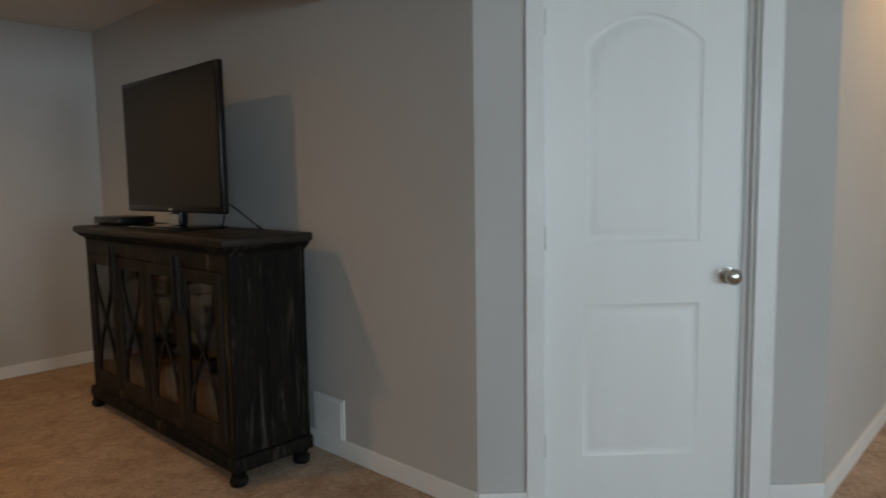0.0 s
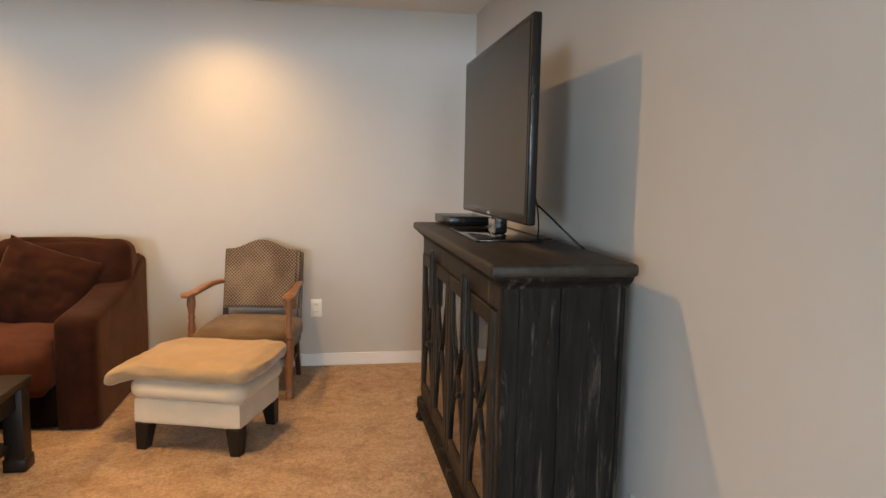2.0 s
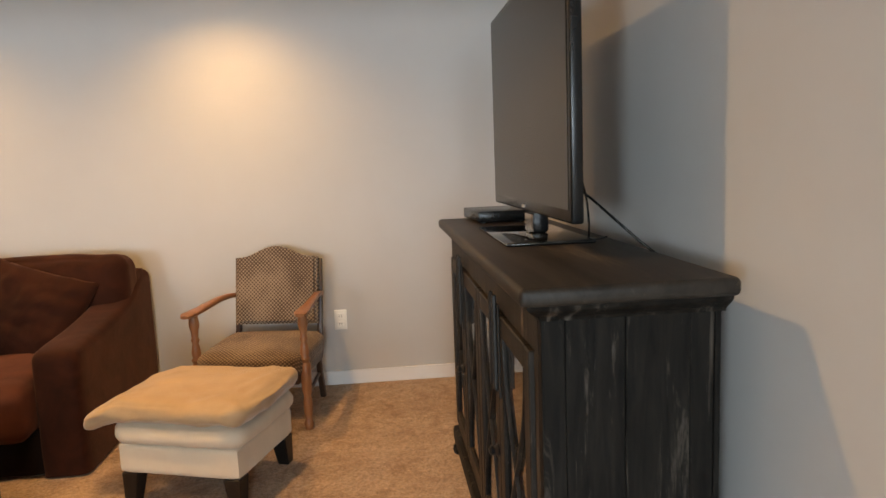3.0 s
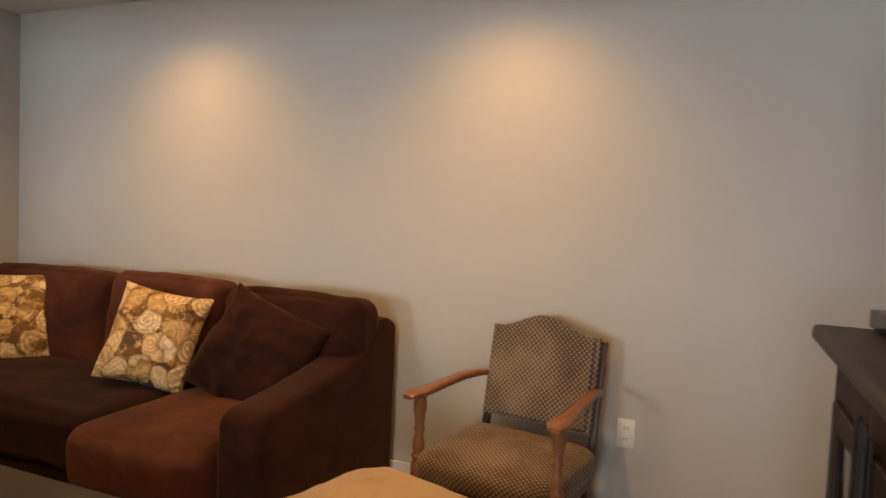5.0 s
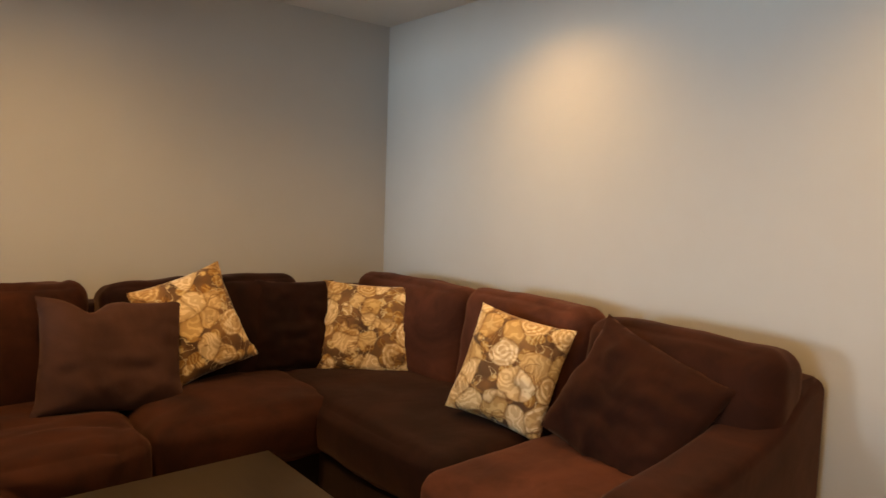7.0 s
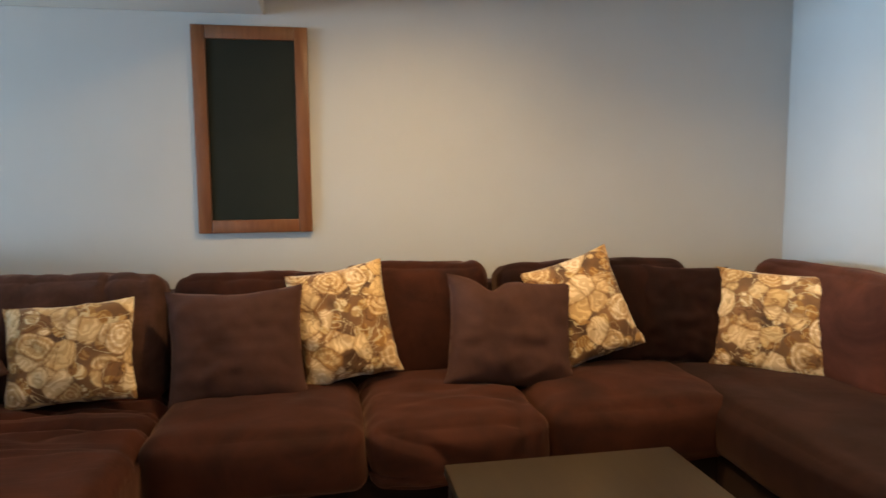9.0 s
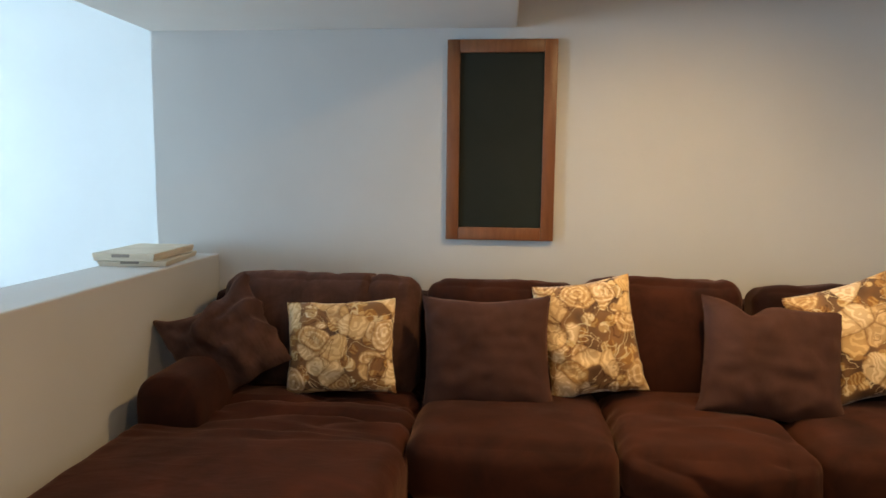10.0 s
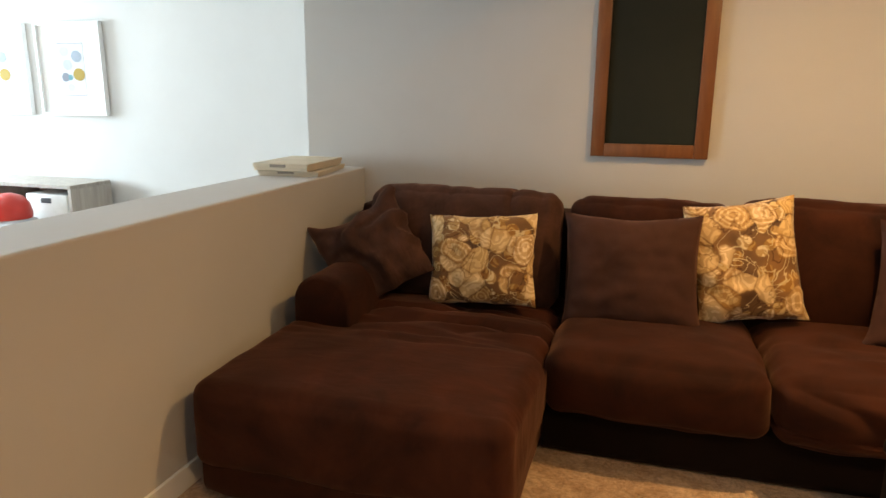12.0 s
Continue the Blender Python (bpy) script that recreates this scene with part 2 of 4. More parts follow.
SUEDE = sofa_material("brown_chenille", (0.017, 0.0046, 0.0025), (0.051, 0.0137, 0.0071))
SUEDE_CHAISE = sofa_material("brown_chenille_chaise", (0.022, 0.0060, 0.0034), (0.064, 0.0174, 0.0095), (0.9, 2.4, 1.0), 0.35)
# darker copy of the sofa cloth, painting in corner shade and flattened nap
SUEDE_SHADED = sofa_material("brown_suede_shaded", (0.008, 0.0023, 0.0016), (0.025, 0.0073, 0.0048))
# creased cloth with the daylight on it painted in, greyer and lighter
SUEDE_CREASED = sofa_material("creased_suede_daylit", (0.034, 0.0155, 0.0120), (0.100, 0.046, 0.035), (3.0, 1, 0.8), 0.7)
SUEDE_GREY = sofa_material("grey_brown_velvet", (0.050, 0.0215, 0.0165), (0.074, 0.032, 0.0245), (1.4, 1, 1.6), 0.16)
# lighter copy of the chenille: lamp light and raised nap put into colour
SUEDE_LIT = sofa_material("brown_chenille_lit", (0.052, 0.0163, 0.0104), (0.110, 0.0345, 0.0220), (0.9, 1.4, 1), 0.25)
# base cloth coloured near black to carry the shade under the seats
SUEDE_BASE = sofa_material("sofa_base_shaded", (0.0034, 0.0016, 0.0014), (0.0075, 0.0032, 0.0024))
FLORAL = floral_material()
LATTICE = lattice_material("lattice_weave", (0, 1, 0), (0, 0, 1))
LATTICE_SEAT = lattice_material("lattice_weave_seat", (0, 1, 0), (1, 0, -1))
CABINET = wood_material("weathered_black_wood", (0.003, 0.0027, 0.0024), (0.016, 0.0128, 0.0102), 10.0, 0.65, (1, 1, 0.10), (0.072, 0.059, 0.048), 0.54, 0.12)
CABINET_FRONT = wood_material("rubbed_dark_wood", (0.005, 0.004, 0.0032), (0.028, 0.0205, 0.0155), 6.5, 0.55, (1, 1, 0.1), (0.095, 0.070, 0.052), 0.55, 0.2)
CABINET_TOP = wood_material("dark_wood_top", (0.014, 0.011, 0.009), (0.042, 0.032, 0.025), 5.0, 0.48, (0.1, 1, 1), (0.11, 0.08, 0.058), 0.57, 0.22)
ESPRESSO = wood_material("espresso_wood", (0.009, 0.006, 0.005), (0.019, 0.013, 0.010), 5.0, 0.45, spec=0.3)
TABLE_TOP = wood_material("espresso_table_top", (0.022, 0.0145, 0.0075), (0.034, 0.0225, 0.0125), 4.0, 0.42, (1, 0.1, 1), spec=0.35)
MAPLE = wood_material("honey_maple", (0.20, 0.075, 0.032), (0.32, 0.135, 0.062), 7.0, 0.32, (1, 1, 0.2))
DARK_WOOD = wood_material("dark_chair_wood", (0.035, 0.016, 0.010), (0.07, 0.034, 0.020), 7.0, 0.4)
OAK = wood_material("orange_oak", (0.155, 0.047, 0.0145), (0.235, 0.083, 0.028), 7.0, 0.4, (1, 1, 0.12))
CHALK = mottled("chalkboard_slate", (0.010, 0.013, 0.009), (0.016, 0.019, 0.013), 2.5, 0.75, 150.0, 0.1, 0.0005, spec=0.25)
LINEN = mottled("cream_linen", (0.62, 0.53, 0.42), (0.70, 0.61, 0.49), 6.0, 0.9, 350.0, 0.3, 0.001, sheen=0.2)
FLEECE = mottled("tan_fleece", (0.40, 0.275, 0.165), (0.49, 0.35, 0.22), 8.0, 0.95, 220.0, 0.6, 0.003, sheen=0.4, spec=0.1)
BLACK_PLASTIC = mottled("black_plastic", (0.006, 0.006, 0.006), (0.009, 0.009, 0.009), 5.0, 0.25, 300.0, 0.05, 0.0005, spec=0.3)
# brown base stands in for the warm room mirrored in the screen
SCREEN = mottled("tv_screen", (0.017, 0.0128, 0.0078), (0.022, 0.0165, 0.0100), 1.0, 0.24, 400.0, 0.03, 0.0002, spec=0.16)
GLOSS_BLACK = mottled("gloss_black_glass", (0.006, 0.006, 0.006), (0.008, 0.008, 0.008), 5.0, 0.05, 300.0, 0.02, 0.0002, spec=0.7)
CHROME = material("brushed_nickel", (0.55, 0.52, 0.48), 0.22, 1.0)[0]
IRON = mottled("black_iron", (0.02, 0.02, 0.02), (0.05, 0.045, 0.04), 30.0, 0.5, 200.0, 0.2, 0.001, metal=0.7)
PLATE = material("white_plastic", (0.78, 0.76, 0.70), 0.35)[0]
SLOT = material("dark_slot", (0.02, 0.02, 0.02), 0.6)[0]
GLASS = glass_material()
GREY_WOOD = wood_material("grey_ash_laminate", (0.30, 0.25, 0.215), (0.43, 0.37, 0.32), 6.0, 0.5)
CARD = mottled("box_card", (0.55, 0.46, 0.34), (0.64, 0.55, 0.42), 8.0, 0.7)
CARD_DARK = mottled("box_print", (0.16, 0.13, 0.11), (0.30, 0.24, 0.19), 12.0, 0.6)
PAPER = mottled("white_mat_board", (0.78, 0.77, 0.75), (0.82, 0.81, 0.79), 3.0, 0.8)
CAN_GLOW = glow_material("lamp_lens", (1.0, 0.78, 0.5), 9.0)


def plain(name, colour, rough=0.5):
    return mottled(name, tuple(0.88 * c for c in colour), colour, 14.0, rough, 200.0, 0.08, 0.0006)


RED, SILVER, TOY_WHITE = plain("red_plastic", (0.62, 0.03, 0.02), 0.3), plain("silver_plastic", (0.42, 0.42, 0.43), 0.3), plain("white_toy_plastic", (0.72, 0.71, 0.68), 0.4)


# Mesh helpers
def box(bm, x0, x1, y0, y1, z0, z1, bevel=0.0, segments=1):
    made = bmesh.ops.create_cube(bm, size=1.0, matrix=Matrix.LocRotScale(((x0 + x1) / 2, (y0 + y1) / 2, (z0 + z1) / 2), None, (x1 - x0, y1 - y0, z1 - z0)))
    if bevel:
        edges = {e for v in made["verts"] for e in v.link_edges}
        bmesh.ops.bevel(bm, geom=list(edges), offset=bevel, segments=segments, affect="EDGES", profile=0.5)
    return bm


def boxed(x0, x1, y0, y1, z0, z1, bevel=0.0, segments=1):
    return box(bmesh.new(), x0, x1, y0, y1, z0, z1, bevel, segments)


def link_mesh(name, bm, mat, smooth=None):
    me = bpy.data.meshes.new(name)
    bmesh.ops.recalc_face_normals(bm, faces=bm.faces)
    bm.to_mesh(me)
    bm.free()
    me.materials.append(mat)
    if smooth is not None:
        me.polygons.foreach_set("use_smooth", [True] * len(me.polygons))
        me.set_sharp_from_angle(angle=radians(smooth))
    return new(name, me)


def part(name, bm, mat, parent, label="", smooth=35):
    ob = link_mesh(name, bm, mat, smooth)
    ob.parent = parent
    return tagged(ob, label=label)


def structure(name, bm, mat, label, category, smooth=None):
    return tagged(link_mesh(name, bm, mat, smooth), label, category, kind="structure")


def thing(name, m, label, category, group=""):
    ob = new(name)
    ob.matrix_world = m
    ob.empty_display_size = 0.1
    return tagged(ob, label, category, group)


def soft(x0, x1, y0, y1, z0, z1, r=0.06, n=10, crown=(0, 0, 0), wrinkle=0.006, freq=7.0, seed=0, grain=(1, 1, 1)):
    """A stuffed block: rounded edges, faces that bulge by crown along x, y, z, and shallow wrinkles."""
    bm = bmesh.new()
    bmesh.ops.create_cube(bm, size=2.0)
    bmesh.ops.subdivide_edges(bm, edges=bm.edges[:], cuts=n, use_grid_fill=True)
    c = Vector(((x0 + x1) / 2, (y0 + y1) / 2, (z0 + z1) / 2))
    h = Vector(((x1 - x0) / 2, (y1 - y0) / 2, (z1 - z0) / 2))
    r = min(r, h.x, h.y, h.z)
    for v in bm.verts:
        u = v.co.copy()
        w = Vector([math.copysign(abs(a) ** 0.8, a) for a in u])
        q = Vector((w.x * h.x, w.y * h.y, w.z * h.z))
        inner = Vector([max(-(h[i] - r), min(h[i] - r, q[i])) for i in range(3)])
        d = q - inner
        if d.length > 1e-9:
            q = inner + d.normalized() * r
        for i in range(3):
            j, k = (i + 1) % 3, (i + 2) % 3
            q[i] += crown[i] * u[i] * (1 - u[j] ** 2) * (1 - u[k] ** 2)
        place = c + q
        f = Vector((place.x * grain[0], place.y * grain[1], place.z * grain[2])) * freq
        s = noise.noise(f + Vector((seed * 7.3, seed * 3.1, 0)))
        s += 0.5 * noise.noise(f * 2.3 + Vector((0, seed * 5.7, 2)))
        v.co = place + u.normalized() * (wrinkle * s)
    return bm


def creased(bm, depth, scale, seed, weight):
    """Narrow ridges pushed out of a stuffed mesh where weight(co) lets them, in directions set by scale."""
    bm.normal_update()
    pushed = []
    for v in bm.verts:
        w = weight(v.co)
        if w > 0:
            f = Vector((v.co.x * scale[0], v.co.y * scale[1], v.co.z * scale[2])) + Vector((seed * 3.7, seed * 1.9, seed * 5.3))
            f += 0.35 * noise.noise_vector(f * 0.45)
            ridge = max(0.0, 1 - abs(noise.noise(f)) * 3.6)
            patch = max(0.0, 0.45 + noise.noise(f * 0.35 + Vector((9, 4, 2))))
            pushed.append((v, v.normal * (depth * w * ridge * patch)))
    for v, d in pushed:
        v.co += d
    return bm


def pillow_mesh(w, h, t, n=18, wrinkle=0.008, seed=0, slump=0.0, notch=0.0):
    """A square throw pillow in the xz plane, its base at z = 0 and its face towards -y."""
    bm = bmesh.new()
    rows = []
    for side in (-1, 1):
        grid = []
        for i in range(n + 1):
            line = []
            for j in range(n + 1):
                u, v = 2 * i / n - 1, 2 * j / n - 1
                thick = max(0.0, (1 - abs(u) ** 2.6)) ** 0.55 * max(0.0, (1 - abs(v) ** 2.6)) ** 0.55
                pinch_x = 1 - 0.07 * (1 - v * v) * u * u
                pinch_z = 1 - 0.07 * (1 - u * u) * v * v
                x, z = u * w / 2 * pinch_x, v * h / 2 * pinch_z
                wob = noise.noise(Vector((u * 2.2 + seed * 3.7, v * 2.2, side * 2.0 + seed)))
                wob2 = noise.noise(Vector((u * 5 + seed, v * 5, side * 3.0)))
                y = side * (t / 2 * thick) + (wrinkle * 1.6 * wob + wrinkle * wob2) * (0.3 + thick)
                z -= slump * (1 - u * u) * max(0.0, v) * h
                z -= notch * math.exp(-((u + 0.35) / 0.2) ** 2) * max(0.0, v) ** 3 * h
                line.append(bm.verts.new((x + 0.01 * wob * abs(v), y, z + h / 2)))
            grid.append(line)
        rows.append(grid)
    for s, grid in enumerate(rows):
        for i in range(n):
            for j in range(n):
                q = [grid[i][j], grid[i + 1][j], grid[i + 1][j + 1], grid[i][j + 1]]
                bm.faces.new(q if s == 0 else q[::-1])
    bmesh.ops.remove_doubles(bm, verts=bm.verts[:], dist=0.0035)
    return bm


def lathe(profile, x=0.0, y=0.0, z=0.0, steps=14):
    """A turned piece about a vertical axis from (radius, height) pairs."""
    bm = bmesh.new()
    rings = [[bm.verts.new((x + r * math.cos(2 * math.pi * k / steps), y + r * math.sin(2 * math.pi * k / steps), z + hh)) for k in range(steps)] for r, hh in profile]
    for a, b in zip(rings, rings[1:]):
        for k in range(steps):
            bm.faces.new((a[k], a[(k + 1) % steps], b[(k + 1) % steps], b[k]))
    bm.faces.new(rings[0][::-1])
    bm.faces.new(rings[-1])
    return bm


def sweep(points, half_w, half_h, round_steps=8):
    """A rounded bar along a list of points; half_w and half_h give its section at each point."""
    bm = bmesh.new()
    pts = [Vector(p) for p in points]
    rings = []
    for i, p in enumerate(pts):
        d = (pts[min(i + 1, len(pts) - 1)] - pts[max(i - 1, 0)]).normalized()
        side = d.cross(Vector((0, 0, 1)))
        side = side.normalized() if side.length > 1e-4 else Vector((1, 0, 0))
        up = side.cross(d).normalized()
        ring = []
        for k in range(round_steps):
            a = 2 * math.pi * (k + 0.5) / round_steps
            cx, cy = math.cos(a), math.sin(a)
            ring.append(bm.verts.new(p + side * (half_w[i] * math.copysign(abs(cx) ** 0.6, cx)) + up * (half_h[i] * math.copysign(abs(cy) ** 0.6, cy))))
        rings.append(ring)
    for a, b in zip(rings, rings[1:]):
        for k in range(round_steps):
            bm.faces.new((a[k], a[(k + 1) % round_steps], b[(k + 1) % round_steps], b[k]))
    bm.faces.new(rings[0][::-1])
    bm.faces.new(rings[-1])
    return bm


def prism(outline, y0, y1):
    """An outline of (x, z) points drawn out from y0 to y1."""
    bm = bmesh.new()
    a = [bm.verts.new((x, y0, z)) for x, z in outline]
    b = [bm.verts.new((x, y1, z)) for x, z in outline]
    k = len(a)
    for i in range(k):
        bm.faces.new((a[i], a[(i + 1) % k], b[(i + 1) % k], b[i]))
    bm.faces.new(a[::-1])
    bm.faces.new(b)
    return bm


def moved(bm, m):
    bmesh.ops.transform(bm, matrix=m, verts=bm.verts[:])
    return bm


# The large structure
floor = structure("floor", boxed(WEST - 0.2, FAR_E + 0.2, FAR_S - 0.2, FAR_N + 0.2, FLOOR - 0.12, FLOOR), CARPET, "tan plush wall-to-wall carpet", "floor")
over = boxed(WEST - 0.2, LEDGE_E, FAR_S - 0.2, FAR_N + 0.2, CEIL, CEIL + 0.12)
box(over, LEDGE_E, FAR_E + 0.2, FAR_S - 0.2, FAR_N + 0.2, FAR_CEIL, FAR_CEIL + 0.12)
box(over, LEDGE_E - 0.12, LEDGE_E, FAR_S - 0.2, FAR_N + 0.2, CEIL + 0.12, FAR_CEIL + 0.12)
structure("ceiling", over, CEILING, "white painted plasterboard ceiling", "ceiling")
structure("soffit", boxed(SOFFIT_W, LEDGE_E, SOUTH, NORTH, SOFFIT, CEIL - 0.002, 0.006, 2), CEILING, "white boxed-in soffit under the ceiling", "soffit")
structure("wall_west", boxed(WEST - 0.15, WEST, SOUTH - 0.15, NORTH + 0.15, 0.0, CEIL), PAINT, "grey painted wall with warm lamp light", "wall")
structure("wall_south", boxed(WEST, LEDGE_E, SOUTH - 0.15, SOUTH, 0.0, CEIL), PAINT, "grey painted wall behind the long sofa", "wall")
structure("wall_north", boxed(WEST, -1.642, NORTH, NORTH + 0.12, 0.0, CEIL), PAINT, "grey painted wall behind the television cabinet", "wall")
structure("half_wall", boxed(LEDGE_W, LEDGE_E, SOUTH, -0.35, 0.0, LEDGE_TOP, 0.008, 3), PAINT, "grey painted half wall beside the chaise", "half wall")
structure("wall_alcove_side", boxed(LEDGE_E - 0.15, LEDGE_E, FAR_S, SOUTH - 0.15, 0.0, CEIL), PAINT, "plain painted side wall", "wall")
structure("wall_far_south", boxed(LEDGE_E - 0.15, FAR_E + 0.15, FAR_S - 0.15, FAR_S, 0.0, FAR_CEIL), PAINT, "pale wall of the daylit room beyond", "wall")
structure("wall_far_north", boxed(-0.82, FAR_E + 0.15, FAR_N, FAR_N + 0.15, 0.0, FAR_CEIL), PAINT, "plain painted wall", "wall")
structure("wall_hall", boxed(-0.82, -0.694, 2.865, FAR_N, 0.0, CEIL), PAINT, "painted hall wall in warm light", "wall")
# the east wall with its window opening
east = bmesh.new()
edge = FAR_S
for y0, y1, z0, z1, power in WINDOWS:
    box(east, FAR_E, FAR_E + 0.15, edge, y0, 0.0, FAR_CEIL)
    box(east, FAR_E, FAR_E + 0.15, y0, y1, 0.0, z0)
    box(east, FAR_E, FAR_E + 0.15, y0, y1, z1, FAR_CEIL)
    edge = y1
box(east, FAR_E, FAR_E + 0.15, edge, FAR_N, 0.0, FAR_CEIL)
structure("wall_east", east, PAINT, "plain painted wall with two windows", "wall")
for k, (y0, y1, z0, z1, power) in enumerate(WINDOWS):
    window = tagged(new("window_%d" % (k + 1)), "white-framed daylight window", "window", kind="structure")
    for b in ((y0, y0 + 0.05, z0, z1), (y1 - 0.05, y1, z0, z1), (y0 + 0.05, y1 - 0.05, z0, z0 + 0.05), (y0 + 0.05, y1 - 0.05, z1 - 0.05, z1)):
        part("window_frame", boxed(FAR_E + 0.07, FAR_E + 0.12, *b), TRIM, window, smooth=None)
    pane = part("pane", boxed(FAR_E + 0.09, FAR_E + 0.096, y0 + 0.05, y1 - 0.05, z0 + 0.05, z1 - 0.05), GLASS, window, smooth=None)
    pane.visible_shadow = False

# the slanted wall with the closet door
SLANT = pose(-1.642, NORTH, 0, 0, 0, 45)
slant = bmesh.new()
box(slant, 0.0, 0.238, 0.0, 0.12, 0.0, CEIL)
box(slant, 1.046, 1.340, 0.0, 0.12, 0.0, CEIL)
box(slant, 0.238, 1.046, 0.0, 0.12, 2.10, CEIL)
structure("wall_slanted", moved(slant, SLANT), PAINT, "grey painted slanted wall around the closet door", "wall")
trim = bmesh.new()
box(trim, 0.184, 0.255, -0.016, 0.0, 0.0, 2.135, 0.004)
box(trim, 1.040, 1.124, -0.016, 0.0, 0.0, 2.135, 0.005, 2)
box(trim, 0.255, 1.040, -0.016, 0.0, 2.062, 2.135, 0.004)
box(trim, 0.238, 0.255, 0.0, 0.12, 0.0, 2.0825)
box(trim, 1.030, 1.046, 0.0, 0.12, 0.0, 2.0825)
box(trim, 1.000, 1.012, 0.034, 0.12, 0.0, 2.0825, 0.003)
box(trim, 1.012, 1.030, 0.024, 0.12, 0.0, 2.0825, 0.003)
box(trim, 0.255, 1.030, 0.0, 0.12, 2.0825, 2.10)
structure("door_casing", moved(trim, SLANT), TRIM, "white painted door casing", "door casing")


def panel_door(w, h):
    """A moulded two-panel door: flat slab, and raised panels, the upper one with an arched head."""
    d = thing("door_1", SLANT @ pose(0.259, 0.02, FLOOR + 0.008), "white moulded two-panel door, closed", "door")
    d["kind"] = "structure"
    x0, x1 = 0.146, w - 0.146
    panels = ((0.20, 0.79, 0.0), (1.02, 1.755, 0.10))

    def outline(z0, z1, arch, inset):
        a, b = x0 + inset, x1 - inset
        out = [(a, z0 + inset), (b, z0 + inset), (b, z1 - inset)]
        if arch:
            out += [(b + (a - b) * k / 20, z1 - inset + arch * math.sin(math.pi * k / 20) ** 0.8) for k in range(1, 20)]
        return out + [(a, z1 - inset)]

    # stiles and rails round two openings, on a full-size core
    slab = boxed(0, w, 0.012, 0.036, 0, h)
    box(slab, 0, x0, 0, 0.0119, 0, h)
    box(slab, x1, w, 0, 0.0119, 0, h)
    box(slab, x0, x1, 0, 0.0119, 0, panels[0][0])
    box(slab, x0, x1, 0, 0.0119, panels[0][1], panels[1][0])
    arc = outline(*panels[1], 0.0)[2:]
    for (ax, az), (bx, bz) in zip(arc, arc[1:]):
        quad = [slab.verts.new((px, 0.0, pz)) for px, pz in ((ax, az), (bx, bz), (bx, h), (ax, h))]
        slab.faces.new(quad[::-1])
    part("slab", slab, DOOR_WHITE, d, smooth=None)
    for z0, z1, arch in panels:
        bm = bmesh.new()
        loops = [[bm.verts.new((px, y, pz)) for px, pz in outline(z0, z1, arch, inset)] for inset, y in ((0.0, 0.0), (0.006, 0.004), (0.013, 0.0068), (0.024, 0.0070), (0.036, 0.0045), (0.050, 0.0020), (0.058, 0.0015))]
        for a, b in zip(loops, loops[1:]):
            for k in range(len(a)):
                k2 = (k + 1) % len(a)
                bm.faces.new((a[k], a[k2], b[k2], b[k]))
        bm.faces.new(loops[-1])
        bmesh.ops.recalc_face_normals(bm, faces=bm.faces[:])
        if sum(f.normal.y for f in bm.faces) > 0:
            bmesh.ops.reverse_faces(bm, faces=bm.faces[:])
        part("panel", bm, DOOR_WHITE, d, smooth=50)
    knob = part("door_knob", moved(lathe([(0.032, 0), (0.032, 0.006), (0.012, 0.010), (0.012, 0.028), (0.024, 0.034), (0.031, 0.046), (0.031, 0.056), (0.022, 0.066), (0.008, 0.070)], steps=20), pose(w - 0.040, 0.0, 0.891, 90)), CHROME, d, "brushed nickel knob", 50)
    for z in (0.2, 1.0, 1.78):
        part("hinge", moved(lathe([(0.006, 0), (0.006, 0.09)], steps=8), pose(-0.002, -0.004, z)), CHROME, d)
    return d


panel_door(0.733, 2.03)

# baseboards
base_h, base_t = 0.085, 0.014


def baseboard(x0, x1, y0, y1):
    bm = boxed(x0, x1, y0, y1, FLOOR, FLOOR + base_h, 0.004, 2)
    return structure("baseboard", bm, TRIM, "white painted baseboard", "baseboard")


baseboard(WEST, WEST + base_t, SOUTH, NORTH)
baseboard(WEST + base_t, -1.642, NORTH - base_t, NORTH)
baseboard(WEST + base_t, LEDGE_W - base_t, SOUTH, SOUTH + base_t)
baseboard(LEDGE_W - base_t, LEDGE_W, SOUTH + base_t, -0.35)
baseboard(-0.694, -0.68, 2.868, FAR_N)
baseboard(LEDGE_E, FAR_E, FAR_S, FAR_S + base_t)
structure("baseboard", moved(boxed(0.0, 0.184, -base_t, 0.0, FLOOR, FLOOR + base_h, 0.004, 2), SLANT), TRIM, "white painted baseboard", "baseboard")
structure("baseboard", moved(boxed(1.124, 1.340, -base_t, 0.0, FLOOR, FLOOR + base_h, 0.004, 2), SLANT), TRIM, "white painted baseboard", "baseboard")


# recessed ceiling lamps
def can_light(x, y, z):
    c = thing("recessed_light", pose(x, y, z), "white recessed ceiling lamp, switched on", "ceiling light", "recessed ceiling lamps")
    part("trim_ring", lathe([(0.095, -0.002), (0.095, -0.006), (0.088, -0.010), (0.074, -0.010), (0.072, -0.004)], steps=28), TRIM, c)
    lens = part("lens", lathe([(0.070, -0.006), (0.068, -0.008), (0.010, -0.009)], steps=28), CAN_GLOW, c, "glowing frosted lens")
    lens.visible_shadow = False
    return c


for cx, cy in CANS:
    can_light(cx, cy, CEIL)
can_light(-0.1, 3.6, FAR_CEIL)


